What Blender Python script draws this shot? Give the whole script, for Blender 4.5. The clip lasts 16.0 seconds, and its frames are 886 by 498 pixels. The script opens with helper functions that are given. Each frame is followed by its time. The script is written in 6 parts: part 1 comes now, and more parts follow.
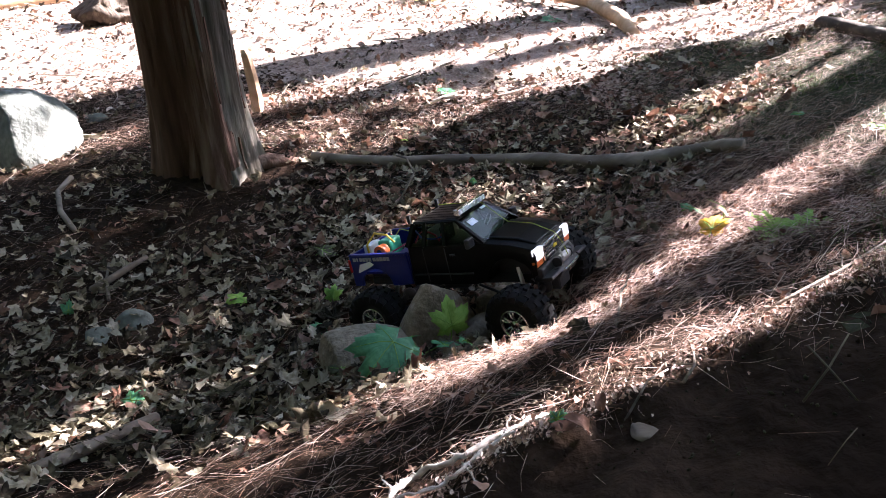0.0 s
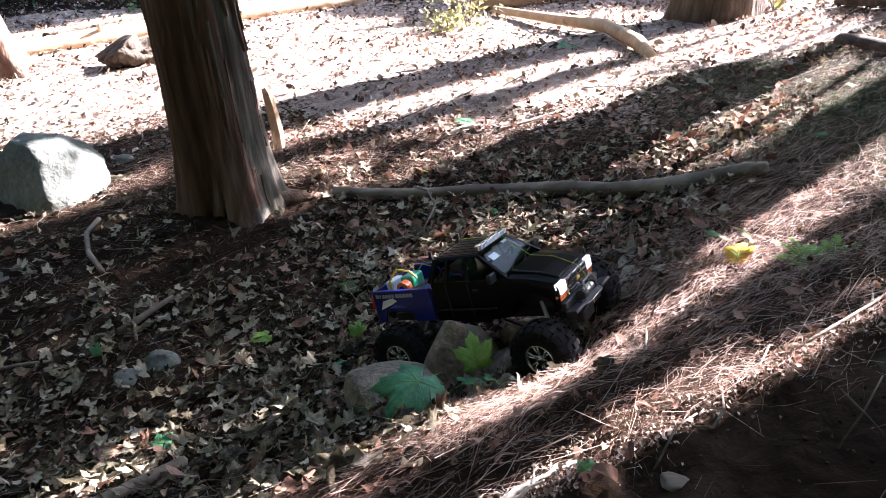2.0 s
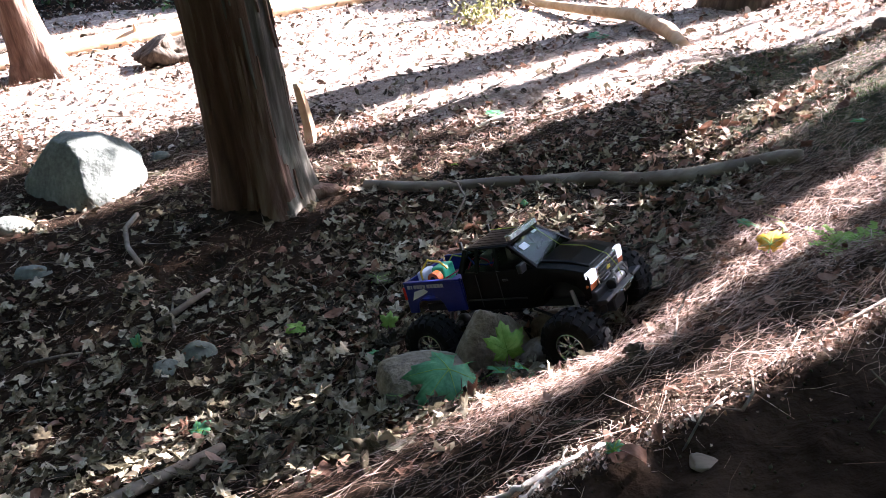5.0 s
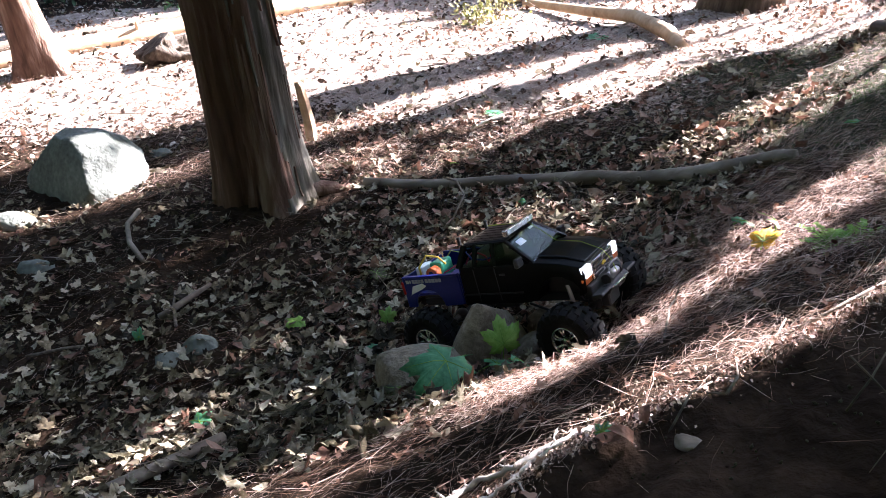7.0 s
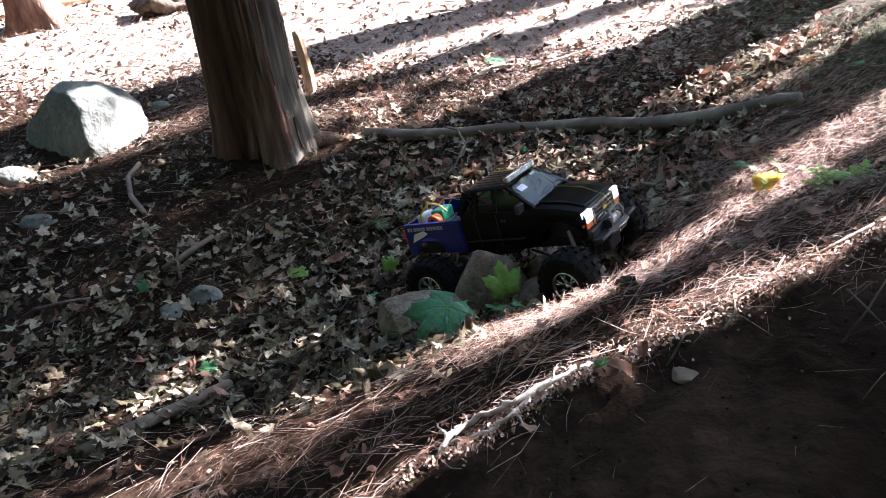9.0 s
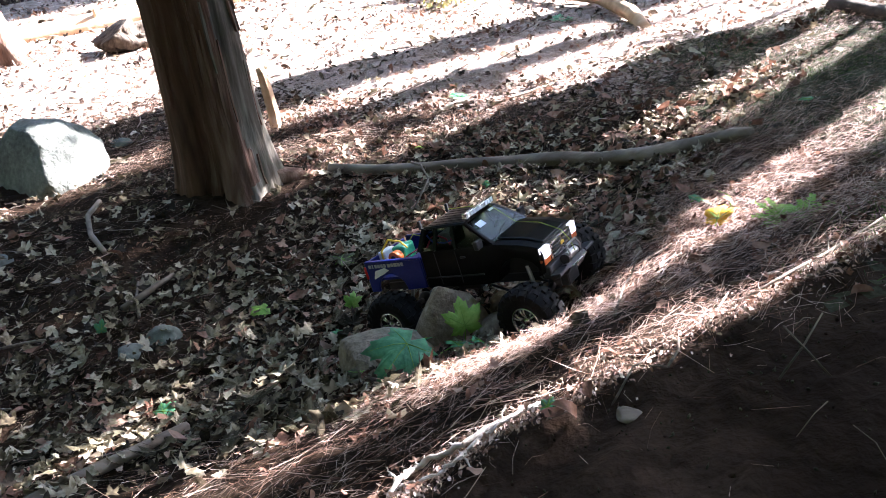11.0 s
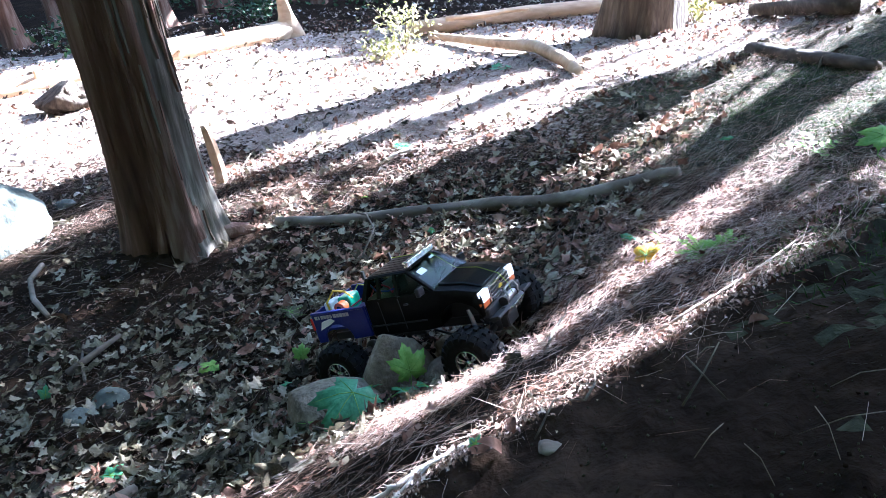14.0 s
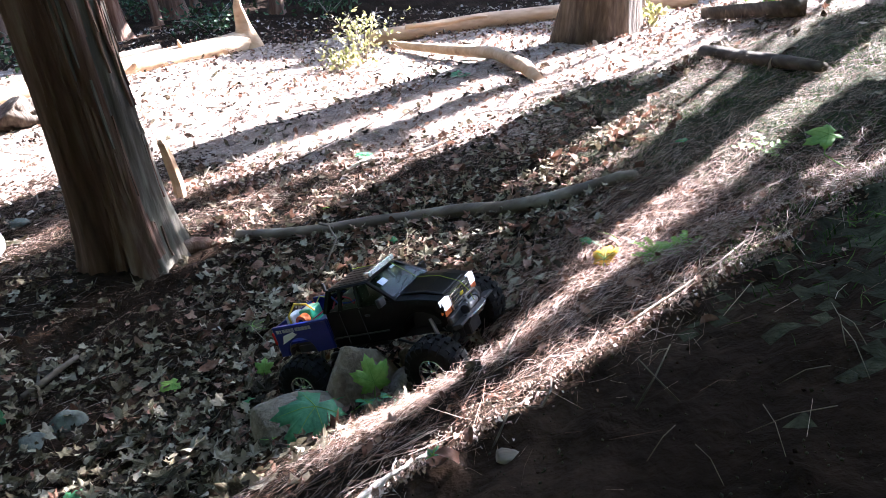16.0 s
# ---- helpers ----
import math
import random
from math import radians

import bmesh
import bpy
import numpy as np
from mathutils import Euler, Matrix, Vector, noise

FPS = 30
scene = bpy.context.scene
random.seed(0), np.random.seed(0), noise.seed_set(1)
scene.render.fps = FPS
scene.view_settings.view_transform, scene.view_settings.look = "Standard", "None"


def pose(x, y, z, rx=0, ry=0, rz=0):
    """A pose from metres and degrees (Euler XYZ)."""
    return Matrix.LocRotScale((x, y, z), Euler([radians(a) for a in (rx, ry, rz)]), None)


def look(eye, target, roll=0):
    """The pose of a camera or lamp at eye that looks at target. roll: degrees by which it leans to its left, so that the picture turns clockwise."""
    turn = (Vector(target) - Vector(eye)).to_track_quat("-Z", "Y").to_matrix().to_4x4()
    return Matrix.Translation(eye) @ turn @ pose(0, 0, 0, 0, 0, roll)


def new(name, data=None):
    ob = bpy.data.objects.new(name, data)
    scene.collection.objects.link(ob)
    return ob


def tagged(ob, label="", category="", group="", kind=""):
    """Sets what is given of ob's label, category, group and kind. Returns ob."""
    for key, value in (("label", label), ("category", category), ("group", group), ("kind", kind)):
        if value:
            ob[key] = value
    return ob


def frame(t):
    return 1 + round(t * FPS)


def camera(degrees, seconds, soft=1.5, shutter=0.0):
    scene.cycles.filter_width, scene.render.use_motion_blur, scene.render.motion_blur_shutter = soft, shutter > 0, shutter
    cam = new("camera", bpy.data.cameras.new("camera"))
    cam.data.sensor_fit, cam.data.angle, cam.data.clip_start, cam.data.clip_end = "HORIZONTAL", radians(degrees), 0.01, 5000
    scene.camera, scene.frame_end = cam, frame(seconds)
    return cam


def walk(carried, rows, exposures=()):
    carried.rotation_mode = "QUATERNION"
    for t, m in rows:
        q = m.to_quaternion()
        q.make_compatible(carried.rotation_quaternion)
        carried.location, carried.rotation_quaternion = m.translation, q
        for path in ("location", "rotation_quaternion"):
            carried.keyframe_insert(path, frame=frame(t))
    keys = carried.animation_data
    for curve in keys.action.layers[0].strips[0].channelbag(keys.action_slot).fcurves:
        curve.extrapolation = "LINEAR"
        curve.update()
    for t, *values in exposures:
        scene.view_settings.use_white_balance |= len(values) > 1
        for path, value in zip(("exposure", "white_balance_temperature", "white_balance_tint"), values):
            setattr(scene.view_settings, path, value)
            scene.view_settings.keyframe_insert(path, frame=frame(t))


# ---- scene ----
cam = camera(63.23, 16.0, soft=0.8)
ROWS = [
    (0.0, -0.0064, 0.0268, 1.1792, 53.898, -2.479, -3.502),
    (0.5, -0.0094, 0.0584, 1.1771, 54.786, -1.729, -3.263),
    (1.0, -0.0063, 0.0599, 1.1874, 55.252, -0.707, -2.625),
    (1.5, 0.0016, 0.0435, 1.1929, 55.555, -0.180, -3.059),
    (2.0, -0.0031, 0.0396, 1.1951, 55.854, -0.110, -2.879),
    (2.5, -0.0078, 0.0404, 1.1951, 55.879, -0.416, -2.573),
    (3.0, -0.0088, 0.0425, 1.1975, 56.670, -0.686, -2.704),
    (3.5, -0.0046, 0.0340, 1.1985, 55.265, 1.244, -2.136),
    (4.0, -0.0039, 0.0334, 1.1995, 55.623, 1.049, -2.134),
    (4.5, -0.0043, 0.0260, 1.1978, 55.055, 1.399, -1.628),
    (4.7, -0.0031, 0.0260, 1.1961, 55.251, 1.701, -1.200),
    (6.8, -0.0014, 0.0037, 1.1997, 55.690, 1.371, -0.974),
    (7.0, 0.0000, -0.0000, 1.2000, 55.485, 1.319, -0.906),
    (7.5, -0.0017, -0.0072, 1.1985, 55.075, 1.459, -0.660),
    (8.0, -0.0038, -0.0088, 1.1970, 54.511, 1.534, -0.520),
    (8.5, -0.0020, -0.0126, 1.1940, 53.259, 1.775, -0.793),
    (8.7, 0.0001, -0.0111, 1.1910, 51.788, 1.899, -0.925),
    (10.8, 0.0198, -0.0052, 1.1959, 52.280, 1.916, -2.728),
    (11.0, 0.0254, -0.0072, 1.2012, 54.205, 1.244, -3.384),
    (11.5, 0.0356, -0.0190, 1.2189, 56.477, 1.074, -5.912),
    (12.0, 0.0343, -0.0366, 1.2196, 56.420, 0.963, -6.491),
    (12.5, 0.0385, -0.0424, 1.2254, 57.288, 0.596, -7.008),
    (13.0, 0.0445, -0.0467, 1.2287, 57.306, 0.890, -7.503),
    (13.5, 0.0486, -0.0449, 1.2275, 57.720, 1.210, -7.427),
    (14.0, 0.0520, -0.0434, 1.2306, 57.643, 1.500, -7.745),
    (14.5, 0.0601, -0.0436, 1.2295, 57.840, 1.199, -9.598),
    (15.0, 0.0576, -0.0387, 1.2317, 58.768, 0.946, -9.880),
    (15.5, 0.0633, -0.0444, 1.2339, 59.230, 1.174, -10.455),
    (16.0, 0.0669, -0.0434, 1.2335, 58.105, 1.613, -10.852),
]
K = 1.2                             # metres to one unit of the plan below
walk(cam, [(t, pose(K * x, K * y, K * z, rx, ry, rz)) for t, x, y, z, rx, ry, rz in ROWS], [(0.0, 3.85, 6200, 19), (4.7, 3.9, 6050, 17), (8.7, 3.85, 6050, 17), (11.0, 4.2, 6000, 15), (13.0, 4.35, 5450, 12), (14.5, 4.5, 5000, 9), (15.2, 4.4, 5200, 10), (16.0, 4.05, 5750, 13)])

# ---------------- light, sky and exposure ----------------
SUN_AZ, SUN_EL = 32.0, 30.0        # degrees: from +x towards +y, above the horizon
world = bpy.data.worlds.new("world")
scene.world = world
world.use_nodes = True
wn = world.node_tree.nodes
sky = wn.new("ShaderNodeTexSky")
sky.sky_type = "NISHITA"
sky.sun_disc = False
sky.sun_elevation, sky.sun_rotation = radians(SUN_EL), radians(90 - SUN_AZ)
wn["Background"].inputs["Strength"].default_value = 0.10
world.node_tree.links.new(sky.outputs["Color"], wn["Background"].inputs["Color"])
sun = new("sun", bpy.data.lights.new("sun", "SUN"))
sun.data.energy, sun.data.angle, sun.data.color = 5.0, radians(0.5), (1.0, 0.945, 0.94)
to_sun = Vector((math.cos(radians(SUN_EL)) * math.cos(radians(SUN_AZ)), math.cos(radians(SUN_EL)) * math.sin(radians(SUN_AZ)), math.sin(radians(SUN_EL))))
sun.matrix_world = look(to_sun * 30, (0, 0, 0))

# ---------------- materials ----------------
def mat(name, cols, scale=8.0, rough=0.8, bump=0.3, bscale=None, metal=0.0, rand=0.0, fine=4.0, spec=0.5, trans=0.0, stretch=None, coat=0.0, island=False, bdist=0.01):
    """A procedural surface: colours mixed by coarse and fine noise, relief, and a shade of its own for each piece."""
    m = bpy.data.materials.new(name)
    m.use_nodes = True
    nt = m.node_tree
    n, l = nt.nodes, nt.links
    b = n["Principled BSDF"]
    tc = n.new("ShaderNodeTexCoord")
    mp = n.new("ShaderNodeMapping")
    if stretch:
        mp.inputs["Scale"].default_value = stretch
    l.new(tc.outputs["Object"], mp.inputs["Vector"])
    def noisy(s, d):
        x = n.new("ShaderNodeTexNoise")
        x.inputs["Scale"].default_value, x.inputs["Detail"].default_value = s, d
        l.new(mp.outputs["Vector"], x.inputs["Vector"])
        return x.outputs["Fac"]
    coarse, small = noisy(scale, 4), noisy(scale * fine, 5)
    mix = n.new("ShaderNodeMath")
    mix.operation = "MULTIPLY_ADD"
    l.new(small, mix.inputs[0])
    mix.inputs[1].default_value = 0.6
    half = n.new("ShaderNodeMath")
    half.operation = "MULTIPLY_ADD"
    l.new(coarse, half.inputs[0])
    half.inputs[1].default_value, half.inputs[2].default_value = 0.9, -0.25
    l.new(half.outputs[0], mix.inputs[2])
    fac = mix.outputs[0]
    if rand:
        src = n.new("ShaderNodeNewGeometry").outputs["Random Per Island"] if island else n.new("ShaderNodeObjectInfo").outputs["Random"]
        r = n.new("ShaderNodeMath")
        r.operation = "MULTIPLY_ADD"
        l.new(src, r.inputs[0])
        r.inputs[1].default_value = rand
        sub = n.new("ShaderNodeMath")
        sub.operation = "SUBTRACT"
        l.new(fac, sub.inputs[0])
        sub.inputs[1].default_value = rand / 2
        l.new(sub.outputs[0], r.inputs[2])
        fac = r.outputs[0]
    ramp = n.new("ShaderNodeValToRGB")
    e = ramp.color_ramp.elements
    while len(e) < len(cols):
        e.new(0.5)
    for i, c in enumerate(cols):
        e[i].position = 0.15 + 0.7 * i / max(1, len(cols) - 1)
        e[i].color = (*c, 1)
    l.new(fac, ramp.inputs["Fac"])
    l.new(ramp.outputs["Color"], b.inputs["Base Color"])
    b.inputs["Roughness"].default_value, b.inputs["Metallic"].default_value = rough, metal
    b.inputs["Specular IOR Level"].default_value = spec
    b.inputs["Coat Weight"].default_value = coat
    b.inputs["Transmission Weight"].default_value = 0.0
    if bump:
        bp = n.new("ShaderNodeBump")
        bp.inputs["Strength"].default_value, bp.inputs["Distance"].default_value = bump, bdist
        l.new(noisy(bscale or scale * 5, 6), bp.inputs["Height"])
        l.new(bp.outputs["Normal"], b.inputs["Normal"])
    if trans:
        t = n.new("ShaderNodeBsdfTranslucent")
        l.new(ramp.outputs["Color"], t.inputs["Color"])
        ms = n.new("ShaderNodeMixShader")
        ms.inputs["Fac"].default_value = trans
        l.new(b.outputs[0], ms.inputs[1])
        l.new(t.outputs[0], ms.inputs[2])
        l.new(ms.outputs[0], n["Material Output"].inputs["Surface"])
    return m


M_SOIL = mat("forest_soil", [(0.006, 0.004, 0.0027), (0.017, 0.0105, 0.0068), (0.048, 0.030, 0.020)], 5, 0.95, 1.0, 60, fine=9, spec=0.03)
# floor colour raised to stand in for strong sun on the far ground
M_SUNFLOOR = mat("sunlit_floor", [(0.075, 0.052, 0.04), (0.24, 0.185, 0.15), (0.46, 0.385, 0.33)], 14, 0.9, 0.8, 70, fine=7, spec=0.2)
M_MOSSY = mat("mossy_soil", [(0.011, 0.010, 0.007), (0.034, 0.034, 0.021), (0.072, 0.078, 0.043)], 9, 0.95, 0.9, 90, fine=8, spec=0.03)
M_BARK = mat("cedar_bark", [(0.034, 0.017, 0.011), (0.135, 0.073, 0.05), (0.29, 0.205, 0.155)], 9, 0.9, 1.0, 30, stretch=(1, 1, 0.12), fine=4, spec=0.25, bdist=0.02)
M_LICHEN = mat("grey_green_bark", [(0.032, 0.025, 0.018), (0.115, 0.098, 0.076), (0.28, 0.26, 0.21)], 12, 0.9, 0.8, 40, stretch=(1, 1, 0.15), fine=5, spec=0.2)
M_OAK = mat("ridged_bark", [(0.02, 0.014, 0.010), (0.065, 0.049, 0.036), (0.145, 0.118, 0.09)], 10, 0.9, 1.0, 26, stretch=(1, 1, 0.16), fine=4, spec=0.25, bdist=0.03)
M_DARKLOG = mat("dark_weathered_log", [(0.02, 0.015, 0.011), (0.062, 0.048, 0.036), (0.15, 0.125, 0.10)], 9, 0.9, 0.8, 34, stretch=(1, 0.14, 1), fine=4, spec=0.15)
M_LOG = mat("weathered_log_wood", [(0.05, 0.037, 0.027), (0.14, 0.108, 0.079), (0.29, 0.238, 0.183)], 7, 0.8, 0.6, 40, stretch=(0.15, 1, 1), fine=5, spec=0.3)
M_PALE = mat("peeled_wood", [(0.22, 0.13, 0.07), (0.46, 0.31, 0.19), (0.62, 0.48, 0.34)], 6, 0.7, 0.4, 40, stretch=(0.2, 1, 1), fine=5, spec=0.3)
M_BOULDER = mat("granite_boulder", [(0.05, 0.055, 0.044), (0.12, 0.127, 0.108), (0.21, 0.215, 0.19)], 7, 0.9, 0.6, 60, fine=8, spec=0.3)
M_STONE = mat("brown_fieldstone", [(0.085, 0.066, 0.047), (0.215, 0.172, 0.125), (0.34, 0.285, 0.22)], 14, 0.9, 1.0, 70, fine=6, spec=0.15)


# ---------------- geometry helpers ----------------
def ob_from(name, bm, material, parent=None, label="", smooth=True):
    me = bpy.data.meshes.new(name)
    bm.normal_update()
    bm.to_mesh(me)
    bm.free()
    if smooth:
        me.polygons.foreach_set("use_smooth", [True] * len(me.polygons))
    for m in material if isinstance(material, (list, tuple)) else [material]:
        me.materials.append(m)
    ob = new(name, me)
    if parent:
        ob.parent = parent
    if label:
        ob["label"] = label
    return ob


def part(name, bm, material, parent, label="", smooth=False):
    return ob_from(name, bm, material, parent, label, smooth)


def empty(name, m, **tags):
    ob = new(name)
    ob.empty_display_size = 0.05
    ob.matrix_world = m
    return tagged(ob, **tags)


def ground_z(x, y):
    """Height of the forest floor: a bank near the camera that runs out into a gentle fall to the left."""
    s = -0.0962 * x + 0.9954 * y
    u = -0.7656 * x + 0.6433 * y
    yy = np.where(y > 5, 5 + 3 * np.tanh((y - 5) / 3.0), y)
    xx = np.clip(x, -6, 6)
    z = 0.1477 + 0.071 * xx - 0.0891 * yy
    z = z + 0.2711 / (1 + np.exp(np.clip((s - 0.7482) / 0.1317, -50, 50))) + 0.5205 / (1 + np.exp(np.clip((u - 0.3057) / 0.3142, -50, 50)))
    z = z - 0.045 * np.clip(y - 3.3, 0, 4.5) * np.clip(1 + 0.35 * xx, 0, 2.2)
    # the truck's wheels have worn the slope a little
    z = z - 0.045 * np.exp(-((x - 0.27) ** 2 + (y - 0.99) ** 2) / 0.02)
    # small unevenness
    z = z + 0.010 * np.sin(5.1 * x + 1.3) * np.sin(4.3 * y + 0.4) + 0.006 * np.sin(11.7 * x + 2.2 * y) * np.sin(9.1 * y - 3.0 * x)
    # crumbling lip along the edge of the bank
    lip = -0.407 * x + 0.914 * y - 0.302 + 0.010 * np.sin(23 * x + 1.0) + 0.006 * np.sin(57 * x)
    z = z + (0.016 + 0.006 * np.sin(41 * x) * np.sin(19 * x + 2.0)) * np.exp(-(lip / np.where(lip > 0, 0.035, 0.013)) ** 2) * np.exp(-np.clip(np.abs(x - 0.45) - 0.5, 0, 5) / 0.1)
    # fine hummocks, strongest on the needle-covered ridge
    ridge = 0.35 + 0.65 / (1 + np.exp(np.clip((u - 0.5) / 0.06, -50, 50)))
    z = z + ridge * (0.0055 * np.sin(33 * x + 9 * y + 2.1 * np.sin(13 * y)) * np.sin(27 * y - 14 * x + 1.7 * np.sin(17 * x)) + 0.0035 * np.sin(61 * x - 23 * y + 1.3 * np.sin(21 * x)) * np.sin(47 * y + 31 * x))
    return z


def gz(x, y):
    return float(ground_z(np.float64(x), np.float64(y)))


def on(x, y, up=0.0):
    return Vector((x, y, gz(x, y) + up))


def tube(bm, pts, radii, seg=12, cap=True, wob=0.0, seed=0):
    """A round limb along points with a radius at each."""
    pts = [Vector(p) for p in pts]
    rng = random.Random(seed)
    rings = []
    side = None
    for i, p in enumerate(pts):
        d = (pts[min(i + 1, len(pts) - 1)] - pts[max(i - 1, 0)]).normalized()
        if side is None:
            side = d.orthogonal().normalized()
        side = (side - d * side.dot(d)).normalized()
        up = d.cross(side)
        ring = []
        for k in range(seg):
            a = 2 * math.pi * k / seg
            r = radii[i] * (1 + wob * (noise.noise((3 * math.cos(a) + seed, 3 * math.sin(a), i * 0.35)) + 0.4 * rng.uniform(-1, 1)))
            ring.append(bm.verts.new(p + side * (r * math.cos(a)) + up * (r * math.sin(a))))
        rings.append(ring)
    for a, b in zip(rings, rings[1:]):
        for k in range(seg):
            bm.faces.new((a[k], a[(k + 1) % seg], b[(k + 1) % seg], b[k]))
    if cap:
        bm.faces.new(rings[0][::-1])
        bm.faces.new(rings[-1])
    return rings


def along(a, b, n, bend=0.0, seed=0, sag=0.0):
    """Points from a to b with a slight wander."""
    a, b = Vector(a), Vector(b)
    out = []
    for i in range(n + 1):
        t = i / n
        w = math.sin(math.pi * t)
        off = Vector((noise.noise((seed, t * 2.5, 0.3)), noise.noise((seed, t * 2.5, 7.1)), noise.noise((seed, t * 2.5, 3.7)))) * bend
        out.append(a.lerp(b, t) + off * (0.3 + w) - Vector((0, 0, sag * w)))
    return out


# ---------------- ground ----------------
def spread(lo, hi, step, reach):
    """Even steps between lo and hi, then growing steps out to reach."""
    mid = list(np.arange(lo, hi + 1e-6, step))
    out, s, v = [], step, hi
    while v < reach:
        s *= 1.22
        v += s
        out.append(v)
    down, s, v = [], step, lo
    while v > -reach:
        s *= 1.22
        v -= s
        down.append(v)
    return np.array(down[::-1] + mid + out)


def build_ground():
    xs, ys = spread(-2.2, 2.4, 0.016, 400), spread(0.05, 4.6, 0.016, 400)
    X, Y = np.meshgrid(xs, ys)
    Z = ground_z(X, Y)
    near = np.exp(-np.maximum(np.hypot(X, Y - 2) - 6, 0) / 4)
    rng = np.random.default_rng(3)
    Z = Z + rng.normal(0, 0.0028, Z.shape) * near
    nx, ny = len(xs), len(ys)
    idx = np.arange(nx * ny).reshape(ny, nx)
    quads = np.stack([idx[:-1, :-1], idx[:-1, 1:], idx[1:, 1:], idx[1:, :-1]], -1).reshape(-1, 4)
    me = bpy.data.meshes.new("ground")
    me.from_pydata(np.stack([X, Y, Z], -1).reshape(-1, 3), [], quads.tolist())
    me.polygons.foreach_set("use_smooth", [True] * len(me.polygons))
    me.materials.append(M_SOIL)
    me.materials.append(M_SUNFLOOR)
    cx, cy = X[:-1, :-1].ravel(), Y[:-1, :-1].ravel()
    fine = ((np.abs(cx) < 2.3) & (cy > 0) & (cy < 4.6)).astype(float)
    # the far sunlit zone gets the paler floor colour, with a ragged border
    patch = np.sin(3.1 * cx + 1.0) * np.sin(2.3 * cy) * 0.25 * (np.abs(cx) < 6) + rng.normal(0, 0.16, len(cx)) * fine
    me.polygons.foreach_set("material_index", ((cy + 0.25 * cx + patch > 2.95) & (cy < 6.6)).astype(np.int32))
    me.materials.append(M_MOSSY)
    m = np.exp(-((cx - 1.55) ** 2 / 0.12 + (cy - 2.95) ** 2 / 0.09)) + np.exp(-((cx - 1.35) ** 2 / 0.10 + (cy - 1.9) ** 2 / 0.08)) + 0.9 * np.exp(-((cx - 2.0) ** 2 / 0.25 + (cy - 2.3) ** 2 / 0.12)) + 0.5 * (cx > 0.95) * (cx < 2.6) * (cy < 3.2) * (cy > 0)
    m = m + 1.2 * np.clip((cx - 0.32) / 0.6, 0, 1) * (cx < 2.3) * (-0.407 * cx + 0.914 * cy < 0.30) * (cy > -0.05)
    mi = np.empty(len(cx), np.int32)
    me.polygons.foreach_get("material_index", mi)
    mi[m * fine + 0.6 * patch * fine + rng.normal(0, 0.12, len(cx)) * fine > 0.55] = 2
    me.polygons.foreach_set("material_index", mi)
    return tagged(new("ground", me), "dark brown forest soil on a sloping bank", "ground", kind="structure")


GROUND = build_ground()


# ---------------- trees, logs and stones ----------------
def lobe_radius(a):
    """Reach of the two fused stems from their middle, one behind and to the left of the other."""
    r = 0
    d = Vector((math.cos(a), math.sin(a)))
    for cx, cy, rr in LOBES:
        c = Vector((cx, cy))
        t = d.dot(c)
        q = rr * rr - (c.length_squared - t * t)
        if q > 0:
            r = max(r, t + math.sqrt(q))
    return r


